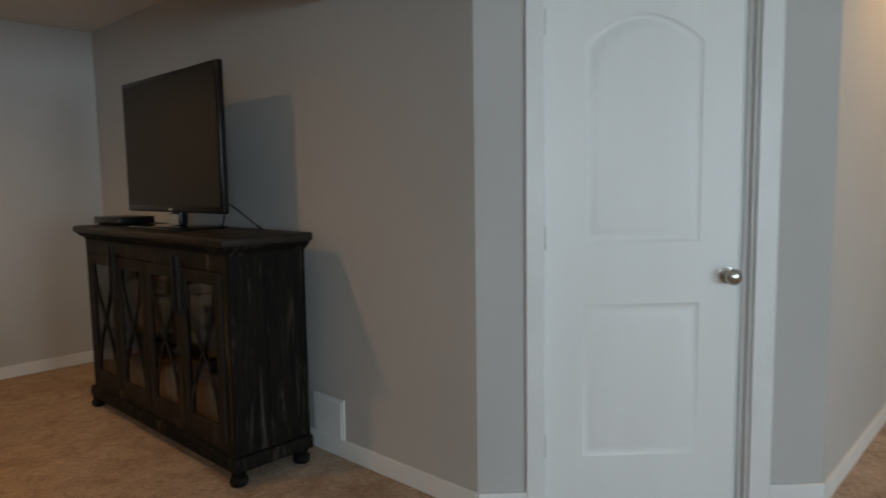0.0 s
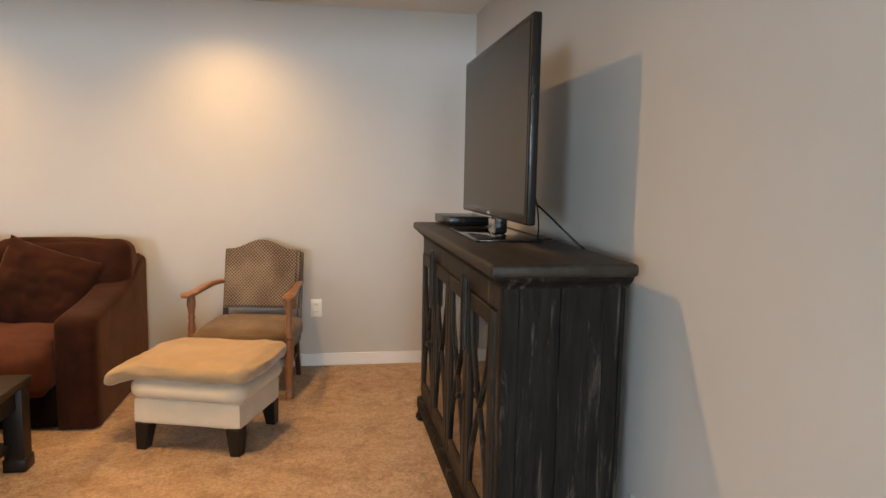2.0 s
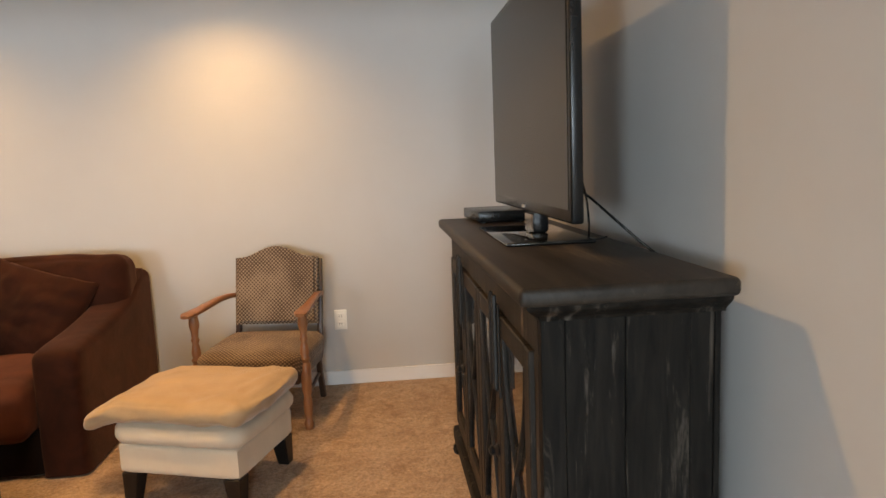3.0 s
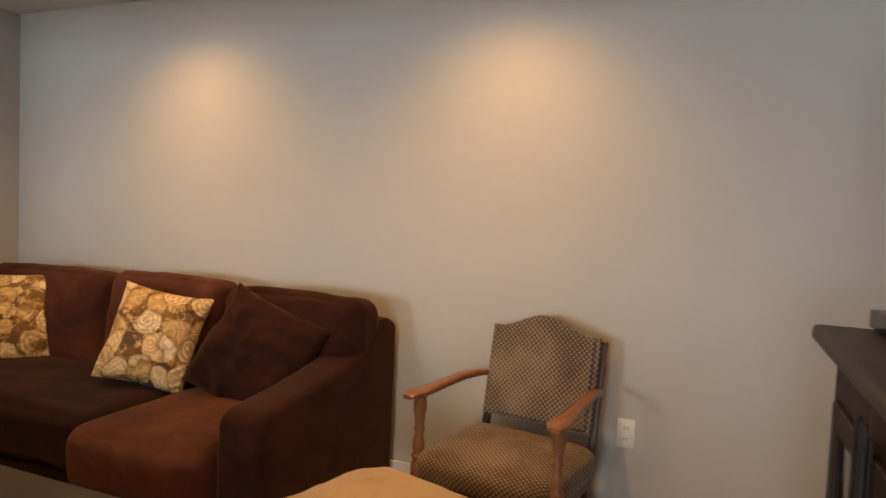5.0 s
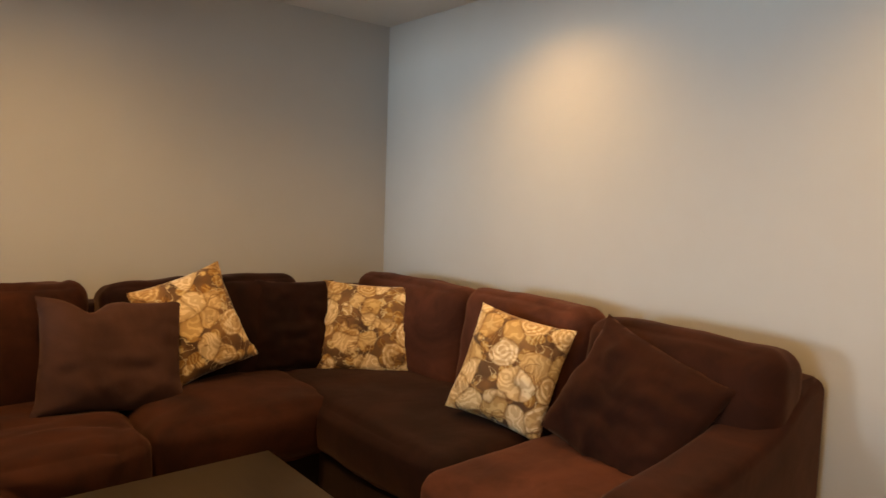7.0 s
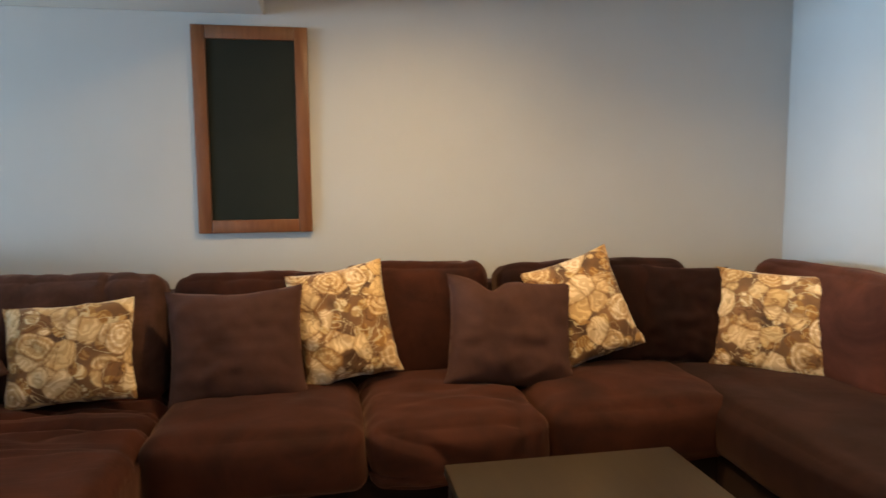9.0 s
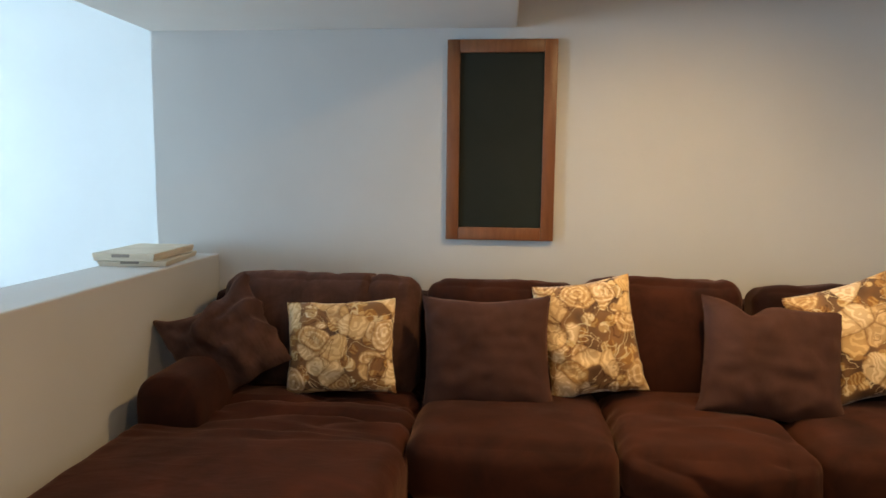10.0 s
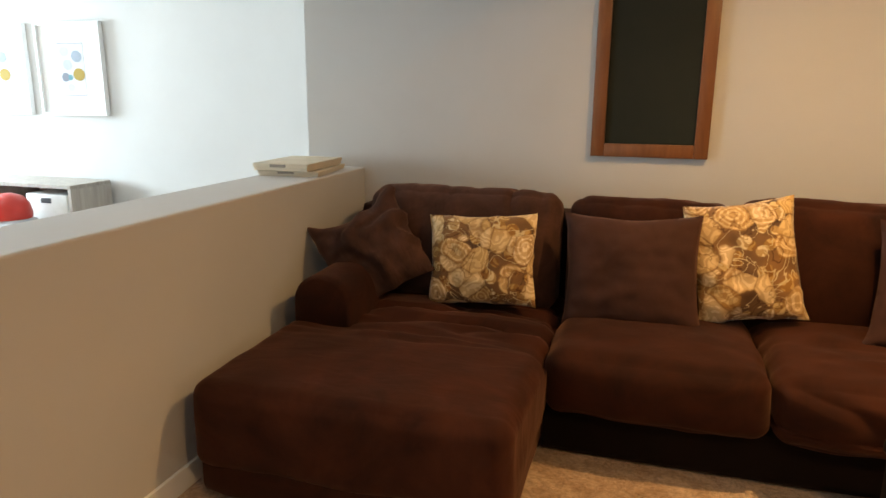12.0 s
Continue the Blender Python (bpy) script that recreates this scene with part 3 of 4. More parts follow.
# The sectional sofa
def sectional():
    s = thing("sectional_sofa", pose(-3.2, SOUTH + 0.03, FLOOR), "dark brown chenille sectional sofa with a chaise", "sofa")
    origin = s.matrix_world.inverted()

    def add(name, bm, mat=SUEDE, label=""):
        return part(name, moved(bm, origin), mat, s, label, 60)

    back_y, west_x = SOUTH + 0.03, WEST + 0.05
    # bases, with the chaise reaching forward
    add("chaise_base", soft(-2.055, -1.015, -2.62, -1.225, FLOOR + 0.01, 0.24, 0.05, 8, (0, 0.01, 0), 0.004))
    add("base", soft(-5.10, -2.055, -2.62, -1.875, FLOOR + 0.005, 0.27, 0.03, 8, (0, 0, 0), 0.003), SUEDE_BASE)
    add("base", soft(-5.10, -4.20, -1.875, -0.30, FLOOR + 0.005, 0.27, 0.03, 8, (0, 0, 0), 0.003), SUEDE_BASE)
    # seats
    chaise = soft(-2.065, -1.005, -2.60, -1.21, 0.165, 0.47, 0.06, 96, (0.01, 0.015, 0.02), 0.009, 4.0, 1)
    creased(chaise, -0.07, (1.5, 10.0, 1.0), 5, lambda c: max(0.0, min(1.0, (-1.66 - c.y) / 0.45)) if c.z > 0.40 else 0.0)
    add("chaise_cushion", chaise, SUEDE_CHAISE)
    add("seat_cushion", soft(-2.825, -2.07, -2.60, -1.80, 0.235, 0.475, 0.06, 30, (0.005, 0.03, 0.03), 0.012, 5.0, 2), SUEDE)
    add("seat_cushion", creased(soft(-3.50, -2.83, -2.60, -1.79, 0.235, 0.475, 0.06, 44, (0.005, 0.045, 0.035), 0.014, 5.0, 3, (0.7, 1.8, 1)), -0.026, (3.0, 6.5, 5.0), 3, lambda c: 1.0 if c.y > -2.3 and c.z > 0.3 else 0.0), SUEDE)
    add("seat_cushion", soft(-4.30, -3.505, -2.60, -1.83, 0.235, 0.48, 0.06, 22, (0.005, 0.03, 0.03), 0.010, 6.0, 4))
    add("corner_cushion", soft(-5.00, -4.19, -2.60, -1.02, 0.235, 0.475, 0.06, 24, (0.03, 0.005, 0.025), 0.009, 6.0, 5), SUEDE_SHADED)
    add("seat_cushion", soft(-4.98, -4.10, -1.03, -0.405, 0.235, 0.475, 0.06, 22, (0.03, 0.01, 0.035), 0.009, 6.0, 6), SUEDE_LIT)
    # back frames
    add("back_frame", soft(-5.10, -0.99, back_y, back_y + 0.20, FLOOR + 0.01, 0.84, 0.05, 10, (0, 0, 0), 0.004), SUEDE_SHADED)
    add("back_frame", soft(west_x, west_x + 0.20, back_y + 0.2, -0.21, FLOOR + 0.01, 0.84, 0.05, 10, (0, 0, 0), 0.004))
    # back cushions
    lean = lambda bm, x, y, rx, ry: moved(bm, Matrix.Translation((x, y, 0.46)) @ pose(0, 0, 0, rx, ry, 0))
    def tufted(*args):
        top_z = args[5]
        return creased(soft(*args), -0.022, (6.0, 3.0, 3.0), args[11], lambda c: max(0.0, min(1.0, (c.z - top_z + 0.22) / 0.14)))

    for x0, x1, top, seed, mat in ((-2.035, -1.115, 0.49, 11, SUEDE_CREASED), (-2.745, -2.065, 0.475, 12, SUEDE), (-3.43, -2.75, 0.50, 13, SUEDE), (-4.42, -3.455, 0.49, 14, SUEDE_SHADED)):
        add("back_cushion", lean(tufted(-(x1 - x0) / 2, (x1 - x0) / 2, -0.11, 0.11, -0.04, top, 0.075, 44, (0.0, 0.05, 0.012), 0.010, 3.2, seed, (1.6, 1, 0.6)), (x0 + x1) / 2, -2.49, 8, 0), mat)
    for y0, y1, top, seed, mat in ((-2.62, -1.70, 0.47, 15, SUEDE_LIT), (-1.685, -0.975, 0.49, 16, SUEDE_LIT), (-0.97, -0.215, 0.47, 17, SUEDE)):
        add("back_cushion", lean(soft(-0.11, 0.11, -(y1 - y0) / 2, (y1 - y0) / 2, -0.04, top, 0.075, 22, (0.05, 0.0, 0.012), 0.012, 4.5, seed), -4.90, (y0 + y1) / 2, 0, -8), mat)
    # the sloping end arm by the chair
    tops = [(west_x + 0.01, 0.815), (-5.08, 0.812), (-5.02, 0.795), (-4.94, 0.750), (-4.85, 0.705), (-4.74, 0.680), (-4.62, 0.658), (-4.50, 0.640), (-4.38, 0.628), (-4.28, 0.618), (-4.235, 0.612)]
    stations = [(x, z, 0.0) for x, z in tops] + [(-4.21, 0.609, 0.004), (-4.195, 0.606, 0.011), (-4.186, 0.602, 0.021), (-4.182, 0.598, 0.034)]
    side, rings, r = bmesh.new(), [], 0.042
    for x, z, inset in stations:
        ya, yb, zt = -0.40 + inset, -0.20 - inset, z - inset
        section = [(ya, FLOOR + 0.01), (ya, 0.16), (ya, 0.28), (ya, 0.42)]
        section += [(ya + r - r * math.cos(a * math.pi / 10), zt - r + r * math.sin(a * math.pi / 10)) for a in range(6)]
        section += [(yb - r + r * math.sin(a * math.pi / 10), zt - r + r * math.cos(a * math.pi / 10)) for a in range(6)]
        section += [(yb, 0.42), (yb, 0.28), (yb, 0.16), (yb, FLOOR + 0.01)]
        rings.append([side.verts.new((x, y + 0.006 * noise.noise(Vector((x * 6, y * 6, h * 6))), h)) for y, h in section])
    for a, b in zip(rings, rings[1:]):
        for k in range(len(a)):
            k2 = (k + 1) % len(a)
            side.faces.new((a[k], b[k], b[k2], a[k2]))
    side.faces.new(rings[0])
    side.faces.new(rings[-1][::-1])
    bmesh.ops.recalc_face_normals(side, faces=side.faces[:])
    add("arm", side, SUEDE, "sloping upholstered end arm")
    # the rolled arm against the half wall
    rx, rz, r0 = 0.125, 0.215, 0.45
    arch = [(-rx, 0.0)] + [(-rx * math.cos(math.pi * k / 16) * (1.0 + 0.10 * math.sin(math.pi * k / 16)), 0.07 + (rz - 0.07) * math.sin(math.pi * k / 16) ** 0.85) for k in range(17)] + [(rx, 0.0)]
    ends = [(0.0, 0.86), (0.006, 0.93), (0.018, 0.98), (0.035, 1.0)]
    depth = 0.80
    stations = [(d, k) for d, k in ends] + [(depth * f / 14, 1.0) for f in range(1, 14)] + [(depth - d, k) for d, k in ends[::-1]]
    roll, loops = bmesh.new(), []
    for d, k in stations:
        sag = 0.008 * noise.noise(Vector((d * 5, 1.0, 2.0)))
        loops.append([roll.verts.new((-1.165 + x * k, -1.85 - d, r0 + rz / 2 + (z - rz / 2) * k + sag * z / rz)) for x, z in arch])
    for a, b in zip(loops, loops[1:]):
        for k in range(len(a)):
            k2 = (k + 1) % len(a)
            roll.faces.new((a[k], a[k2], b[k2], b[k]))
    roll.faces.new(loops[0])
    roll.faces.new(loops[-1][::-1])
    add("arm", roll, SUEDE, "rolled arm over the chaise")
    return s


sectional()


def throw_pillow(name, x, y, z, w, h, t, yaw, leanback, tilt, mat, label, seed, slump=0.0, crease=0.008, notch=0.0):
    m = pose(x, y, z, -leanback, 0, yaw) @ pose(0, 0, 0, 0, tilt, 0)
    ob = link_mesh(name, creased(pillow_mesh(w, h, t, 34, 0.35 * crease + 0.004, seed, slump, notch), crease, (5.0, 2.0, 7.0), seed, lambda c: 1.0), mat, 80)
    ob.matrix_world = m
    return tagged(ob, label, "throw pillow", "throw pillows on the sofa")


FL = "floral gold and cream throw pillow leaning on the sofa back"
# yaw 180 turns a pillow's face to the north; 90 to the east
throw_pillow("throw_pillow", -1.728, -2.24, 0.482, 0.48, 0.40, 0.15, 178, 17, -4, FLORAL, FL, 1)
throw_pillow("throw_pillow", -2.81, -2.30, 0.50, 0.41, 0.49, 0.15, 178, 16, -10, FLORAL, FL + ", tilted", 2)
throw_pillow("throw_pillow", -3.90, -2.28, 0.54, 0.42, 0.48, 0.15, 172, 18, -19, FLORAL, FL + ", tilted", 3)
throw_pillow("throw_pillow", -4.635, -2.12, 0.455, 0.57, 0.48, 0.15, 142, 18, 2, FLORAL, "floral gold and cream throw pillow in the sofa corner", 4)
throw_pillow("throw_pillow", -4.57, -1.175, 0.495, 0.425, 0.45, 0.15, 112, 22, 10, FLORAL, FL + ", tilted", 5)
BR = "plain brown velvet throw pillow"
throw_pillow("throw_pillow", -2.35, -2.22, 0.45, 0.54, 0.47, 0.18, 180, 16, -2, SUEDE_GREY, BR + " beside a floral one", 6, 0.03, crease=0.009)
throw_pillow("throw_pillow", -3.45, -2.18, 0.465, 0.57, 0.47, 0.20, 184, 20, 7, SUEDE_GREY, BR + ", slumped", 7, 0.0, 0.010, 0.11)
throw_pillow("throw_pillow", -4.30, -2.335, 0.475, 0.46, 0.47, 0.15, 168, 14, 3, SUEDE_SHADED, BR + " in the sofa corner", 8, crease=0.018)
throw_pillow("throw_pillow", -4.62, -0.71, 0.465, 0.52, 0.48, 0.17, 98, 22, 20, SUEDE, BR + " leaning by the end arm", 9, crease=0.018)
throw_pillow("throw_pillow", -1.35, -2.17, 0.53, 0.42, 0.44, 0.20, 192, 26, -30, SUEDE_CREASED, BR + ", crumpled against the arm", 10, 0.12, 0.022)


# The coffee table
def coffee_table():
    x0, x1, y0, y1, h = -3.81, -3.05, -1.525, -0.335, 0.405
    t = thing("coffee_table", pose((x0 + x1) / 2, (y0 + y1) / 2, FLOOR), "dark espresso wooden coffee table on the carpet", "coffee table")
    w, d = (x1 - x0) / 2, (y1 - y0) / 2
    part("tabletop", boxed(-w, w, -d, d, h - 0.035, h, 0.006, 2), TABLE_TOP, t, "brown satin tabletop")
    for sx in (-1, 1):
        part("apron", boxed(sx * (w - 0.045) - 0.012, sx * (w - 0.045) + 0.012, -d + 0.09, d - 0.09, h - 0.13, h - 0.036, 0.003), ESPRESSO, t)
        for sy in (-1, 1):
            bm = boxed(sx * (w - 0.05) - 0.04, sx * (w - 0.05) + 0.04, sy * (d - 0.05) - 0.04, sy * (d - 0.05) + 0.04, 0.0, h - 0.036, 0.005, 2)
            box(bm, sx * (w - 0.05) - 0.047, sx * (w - 0.05) + 0.047, sy * (d - 0.05) - 0.047, sy * (d - 0.05) + 0.047, 0.0, 0.06, 0.008, 2)
            part("leg", bm, ESPRESSO, t)
    for sy in (-1, 1):
        part("apron", boxed(-w + 0.09, w - 0.09, sy * (d - 0.045) - 0.012, sy * (d - 0.045) + 0.012, h - 0.13, h - 0.036, 0.003), ESPRESSO, t)
    part("lower_shelf", boxed(-w + 0.06, w - 0.06, -d + 0.06, d - 0.06, 0.10, 0.125, 0.004), ESPRESSO, t)
    return t


coffee_table()


# The ottoman and its folded throw
OTTO = pose(-4.05, 0.365, FLOOR, 0, 0, -17.8)


def ottoman():
    o = thing("ottoman", OTTO, "cream upholstered ottoman with dark tapered legs", "ottoman")
    part("seat_box", soft(-0.235, 0.235, -0.262, 0.262, 0.128, 0.255, 0.018, 8, (0, 0, 0), 0.002), LINEN, o, smooth=60)
    part("cushion", soft(-0.25, 0.25, -0.28, 0.28, 0.242, 0.345, 0.05, 12, (0.012, 0.012, 0.02), 0.004), LINEN, o, smooth=60)
    for sx in (-1, 1):
        for sy in (-1, 1):
            bm = bmesh.new()
            box(bm, sx * 0.195 - 0.036, sx * 0.195 + 0.036, sy * 0.222 - 0.036, sy * 0.222 + 0.036, 0.0, 0.129, 0.004)
            for v in bm.verts:
                if v.co.z < 0.06:
                    v.co.x = sx * 0.204 + (v.co.x - sx * 0.195) * 0.7
                    v.co.y = sy * 0.231 + (v.co.y - sy * 0.222) * 0.7
            part("leg", bm, ESPRESSO, o, "black tapered wooden leg")
    return o


def folded_throw():
    """A puffy folded fleece whose rolled south edge droops over the cushion."""
    bm = soft(-0.268, 0.268, -0.40, 0.30, 0.348, 0.428, 0.04, 34, (0.006, 0.01, 0.012), 0.012, 6.0, 31)
    for v in bm.verts:
        over = max(0.0, -0.22 - v.co.y)
        v.co.z -= 1.5 * over ** 2 + 0.10 * over
        v.co.x += 0.012 * noise.noise(Vector((v.co.y * 8, v.co.z * 20, 3.0)))
    creased(bm, 0.012, (3.0, 9.0, 14.0), 12, lambda c: 1.0)
    ob = link_mesh("folded_blanket", bm, FLEECE, 60)
    ob.matrix_world = OTTO
    return tagged(ob, "folded tan fleece blanket on the ottoman", "blanket")


ottoman()
folded_throw()


# The armchair: faces +x in its own frame
def armchair():
    c = thing("armchair", pose(-4.79, 0.475, FLOOR, 0, 0, -10), "wooden armchair with brown lattice upholstery by the wall", "armchair")
    part("seat", soft(-0.24, 0.25, -0.27, 0.27, 0.27, 0.40, 0.05, 14, (0.01, 0.01, 0.025), 0.002), LATTICE_SEAT, c, "brown diamond-lattice seat", 60)
    part("seat_rail", boxed(-0.225, 0.235, -0.255, 0.255, 0.24, 0.285, 0.006), DARK_WOOD, c)
    out = [(-0.235, 0.0), (0.235, 0.0)]
    for k in range(21):
        s = 1 - 2 * k / 20
        out.append((0.235 * s, 0.375 + 0.062 * (0.5 + 0.5 * math.cos(math.pi * min(1.0, abs(s) * 1.15)))))
    back = prism(out, -0.03, 0.035)
    bmesh.ops.bevel(back, geom=[e for e in back.edges if abs(e.verts[0].co.y - e.verts[1].co.y) < 1e-5], offset=0.018, segments=3, affect="EDGES")
    lean = pose(-0.232, 0, 0.44, 0, -11, 0)
    part("backrest", moved(back, lean @ pose(0, 0, 0, 0, 0, 90)), LATTICE, c, "camel-back upholstered backrest", 50)
    for sy in (-1, 1):
        part("back_post", moved(boxed(-0.055, -0.022, sy * 0.236 - 0.014, sy * 0.236 + 0.014, -0.18, 0.365, 0.005, 2), lean), DARK_WOOD, c, "dark rear post")
        part("rear_leg", sweep([(-0.215, sy * 0.228, 0.29), (-0.235, sy * 0.228, 0.15), (-0.275, sy * 0.228, 0.0)], [0.016] * 3, [0.018] * 3), DARK_WOOD, c)
        prof = [(0.022, 0), (0.026, 0.03), (0.017, 0.05), (0.022, 0.09), (0.024, 0.14), (0.018, 0.17), (0.026, 0.20), (0.027, 0.29), (0.027, 0.335), (0.020, 0.345), (0.027, 0.365), (0.019, 0.375), (0.024, 0.40), (0.020, 0.43), (0.015, 0.45), (0.022, 0.465), (0.016, 0.48), (0.020, 0.515), (0.026, 0.54), (0.022, 0.592)]
        part("front_post", lathe(prof, 0.195, sy * 0.278, 0.0), MAPLE, c, "turned maple front leg and arm post", 50)
        pts = [(-0.285, sy * 0.245, 0.600), (-0.20, sy * 0.252, 0.612), (-0.10, sy * 0.264, 0.616), (0.0, sy * 0.272, 0.610), (0.10, sy * 0.278, 0.604), (0.19, sy * 0.282, 0.602), (0.245, sy * 0.286, 0.603), (0.27, sy * 0.288, 0.598)]
        part("armrest", sweep(pts, [0.016, 0.018, 0.020, 0.022, 0.026, 0.034, 0.034, 0.020], [0.013, 0.014, 0.015, 0.015, 0.015, 0.014, 0.013, 0.009], 10), MAPLE, c, "curved maple armrest", 50)
        part("side_stretcher", sweep([(-0.24, sy * 0.222, 0.15), (0.195, sy * 0.268, 0.15)], [0.009] * 2, [0.009] * 2), DARK_WOOD, c)
    return c


armchair()


# The cabinet under the television
def cabinet():
    x0, x1, yf, yb, top = -4.19, -2.495, 1.375, 1.815, 1.10
    c = thing("cabinet", pose((x0 + x1) / 2, (yf + yb) / 2, 0), "weathered black wooden cabinet with glazed doors", "cabinet")
    o = c.matrix_world.inverted()
    bx0, bx1, by0, by1 = x0 + 0.055, x1 - 0.055, yf + 0.05, yb - 0.015

    def add(name, bm, mat=CABINET, label="", parent=c, smooth=35):
        return part(name, moved(bm, o), mat, parent, label, smooth)

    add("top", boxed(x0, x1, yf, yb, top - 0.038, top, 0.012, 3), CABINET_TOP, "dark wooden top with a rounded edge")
    cornice = bmesh.new()
    steps = [(0.016, 0.0385), (0.018, 0.046), (0.026, 0.054), (0.037, 0.062), (0.045, 0.068), (0.047, 0.0758)]
    tiers = [[cornice.verts.new(c + (top - down,)) for c in ((x0 + inset, yf + inset), (x1 - inset, yf + inset), (x1 - inset, yb - 0.009), (x0 + inset, yb - 0.009))] for inset, down in steps]
    for a, b in zip(tiers, tiers[1:]):
        for k in range(4):
            cornice.faces.new((a[k], a[(k + 1) % 4], b[(k + 1) % 4], b[k]))
    cornice.faces.new(tiers[0])
    cornice.faces.new(tiers[-1][::-1])
    add("cornice", cornice, CABINET, "hollow moulding under the top", smooth=50)
    add("plinth", boxed(bx0 - 0.022, bx1 + 0.022, by0 - 0.022, by1 + 0.005, 0.105, 0.17, 0.012, 2), CABINET)
    zl, zh = 0.171, top - 0.076
    add("back_panel", boxed(bx0, bx1, by1 - 0.012, by1, zl, zh))
    add("bottom_panel", boxed(bx0 + 0.02, bx1 - 0.02, by0 + 0.03, by1 - 0.013, zl, zl + 0.02))
    add("shelf", boxed(bx0 + 0.025, bx1 - 0.025, by0 + 0.05, by1 - 0.014, 0.55, 0.57))
    # plank sides with uneven widths
    for sx, face in ((bx0, -1), (bx1, 1)):
        y = by0
        for k, w in enumerate((0.05, 0.125, 0.135)):
            y1 = min(y + w, by1)
            proud = (0.004, 0.0, 0.0012)[k]
            a, b = (sx - proud, sx + 0.02) if face < 0 else (sx - 0.02, sx + proud)
            add("side_plank", boxed(a, b, y + 0.0008, y1 - 0.0008, zl, zh, 0.0012))
            y = y1
        a, b = (sx, sx + 0.02) if face < 0 else (sx - 0.02, sx)
        add("side_plank", boxed(a, b, y, by1 - 0.013, zl, zh, 0.0025))
    # face frame
    add("top_rail", boxed(bx0 + 0.02, bx1 - 0.02, by0, by0 + 0.025, zh - 0.075, zh, 0.002), CABINET_FRONT)
    add("bottom_rail", boxed(bx0 + 0.02, bx1 - 0.02, by0, by0 + 0.025, zl, zl + 0.05, 0.002), CABINET_FRONT)
    inner0, inner1 = bx0 + 0.055, bx1 - 0.055
    for a, b in ((bx0 + 0.02, inner0), (inner1, bx1 - 0.02)):
        add("corner_stile", boxed(a, b, by0, by0 + 0.025, zl + 0.05, zh - 0.075, 0.002), CABINET_FRONT)
    # four glazed doors with curved glazing bars
    n = 4
    dw = (inner1 - inner0) / n
    d0, d1 = zl + 0.052, zh - 0.077
    for k in range(n):
        a, b = inner0 + k * dw + 0.003, inner0 + (k + 1) * dw - 0.003
        yd = by0 - 0.012
        door = add("door", boxed(a, a + 0.05, yd, yd + 0.022, d0, d1, 0.003), CABINET_FRONT, "glazed door with curved glazing bars")
        add("stile", boxed(b - 0.05, b, yd, yd + 0.022, d0, d1, 0.003), CABINET_FRONT, parent=door)
        add("rail", boxed(a + 0.05, b - 0.05, yd + 0.001, yd + 0.021, d0, d0 + 0.06, 0.003), CABINET_FRONT, parent=door)
        add("rail", boxed(a + 0.05, b - 0.05, yd + 0.001, yd + 0.021, d1 - 0.055, d1, 0.003), CABINET_FRONT, parent=door)
        g0, g1, z0, z1 = a + 0.05, b - 0.05, d0 + 0.06, d1 - 0.055
        pane = add("pane", boxed(g0, g1, yd + 0.010, yd + 0.013, z0, z1), GLASS, "glass pane tinted to dim the inside", door, None)
        pane.visible_shadow = False
        for sgn in (-1, 1):
            mid, amp = (g0 + g1) / 2, (g1 - g0) / 2 - 0.006
            pts = [(mid + sgn * amp * math.cos(math.pi * s / 12), yd + 0.006, z0 + (z1 - z0) * s / 12) for s in range(13)]
            add("glazing_bar", sweep(pts, [0.006] * 13, [0.005] * 13, 6), CABINET_FRONT, parent=door)
        hx = b - 0.022 if k % 2 == 0 else a + 0.022
        bolt = boxed(hx - 0.012, hx + 0.012, yd - 0.006, yd, d1 - 0.22, d1 + 0.03, 0.002)
        box(bolt, hx - 0.007, hx + 0.007, yd - 0.018, yd - 0.006, d1 - 0.20, d1 + 0.055, 0.003)
        add("slide_bolt", bolt, IRON, "black iron slide bolt", door)
        if k % 2 == 0:
            ring = moved(lathe([(0.016, 0), (0.020, 0.004), (0.010, 0.012), (0.014, 0.022), (0.006, 0.028)], steps=12), Matrix.Translation((hx, yd, 0.56)) @ pose(0, 0, 0, 90))
            add("knob", ring, IRON, "small iron knob", door)
    foot = [(0.020, 0), (0.034, 0.006), (0.040, 0.022), (0.036, 0.038), (0.024, 0.046), (0.030, 0.052), (0.030, 0.061)]
    for fx in (bx0 + 0.01, bx1 - 0.005):
        for fy in (by0 + 0.01, by1 - 0.05):
            add("bun_foot", lathe(foot, fx, fy, FLOOR, 16), CABINET, smooth=60)
    return c


cabinet()

# what stands behind the cabinet's glass
random.seed(4)
SHADES = [plain("book_red", (0.30, 0.04, 0.03)), plain("book_cream", (0.40, 0.33, 0.25)), plain("book_orange", (0.36, 0.12, 0.04)), plain("book_blue", (0.06, 0.10, 0.17)), plain("book_white", (0.50, 0.48, 0.45)), plain("book_brown", (0.10, 0.05, 0.03))]
TONES = ("red", "cream", "orange", "blue", "white", "brown")
for base_z, height in ((0.192, 0.29), (0.571, 0.30)):
    x = -4.02
    while x < -2.72:
        wdt, hgt, dep = random.uniform(0.03, 0.10), height * random.uniform(0.5, 0.95), random.uniform(0.12, 0.22)
        k = random.randrange(6)
        if random.random() < 0.72:
            bm = boxed(x, x + wdt, 1.50, 1.50 + dep, base_z, base_z + hgt, 0.003)
            tagged(link_mesh("boxed_game", bm, SHADES[k]), TONES[k] + " boxed game standing in the cabinet", "boxed game", "things in the cabinet")
        x += wdt + random.uniform(0.004, 0.05)


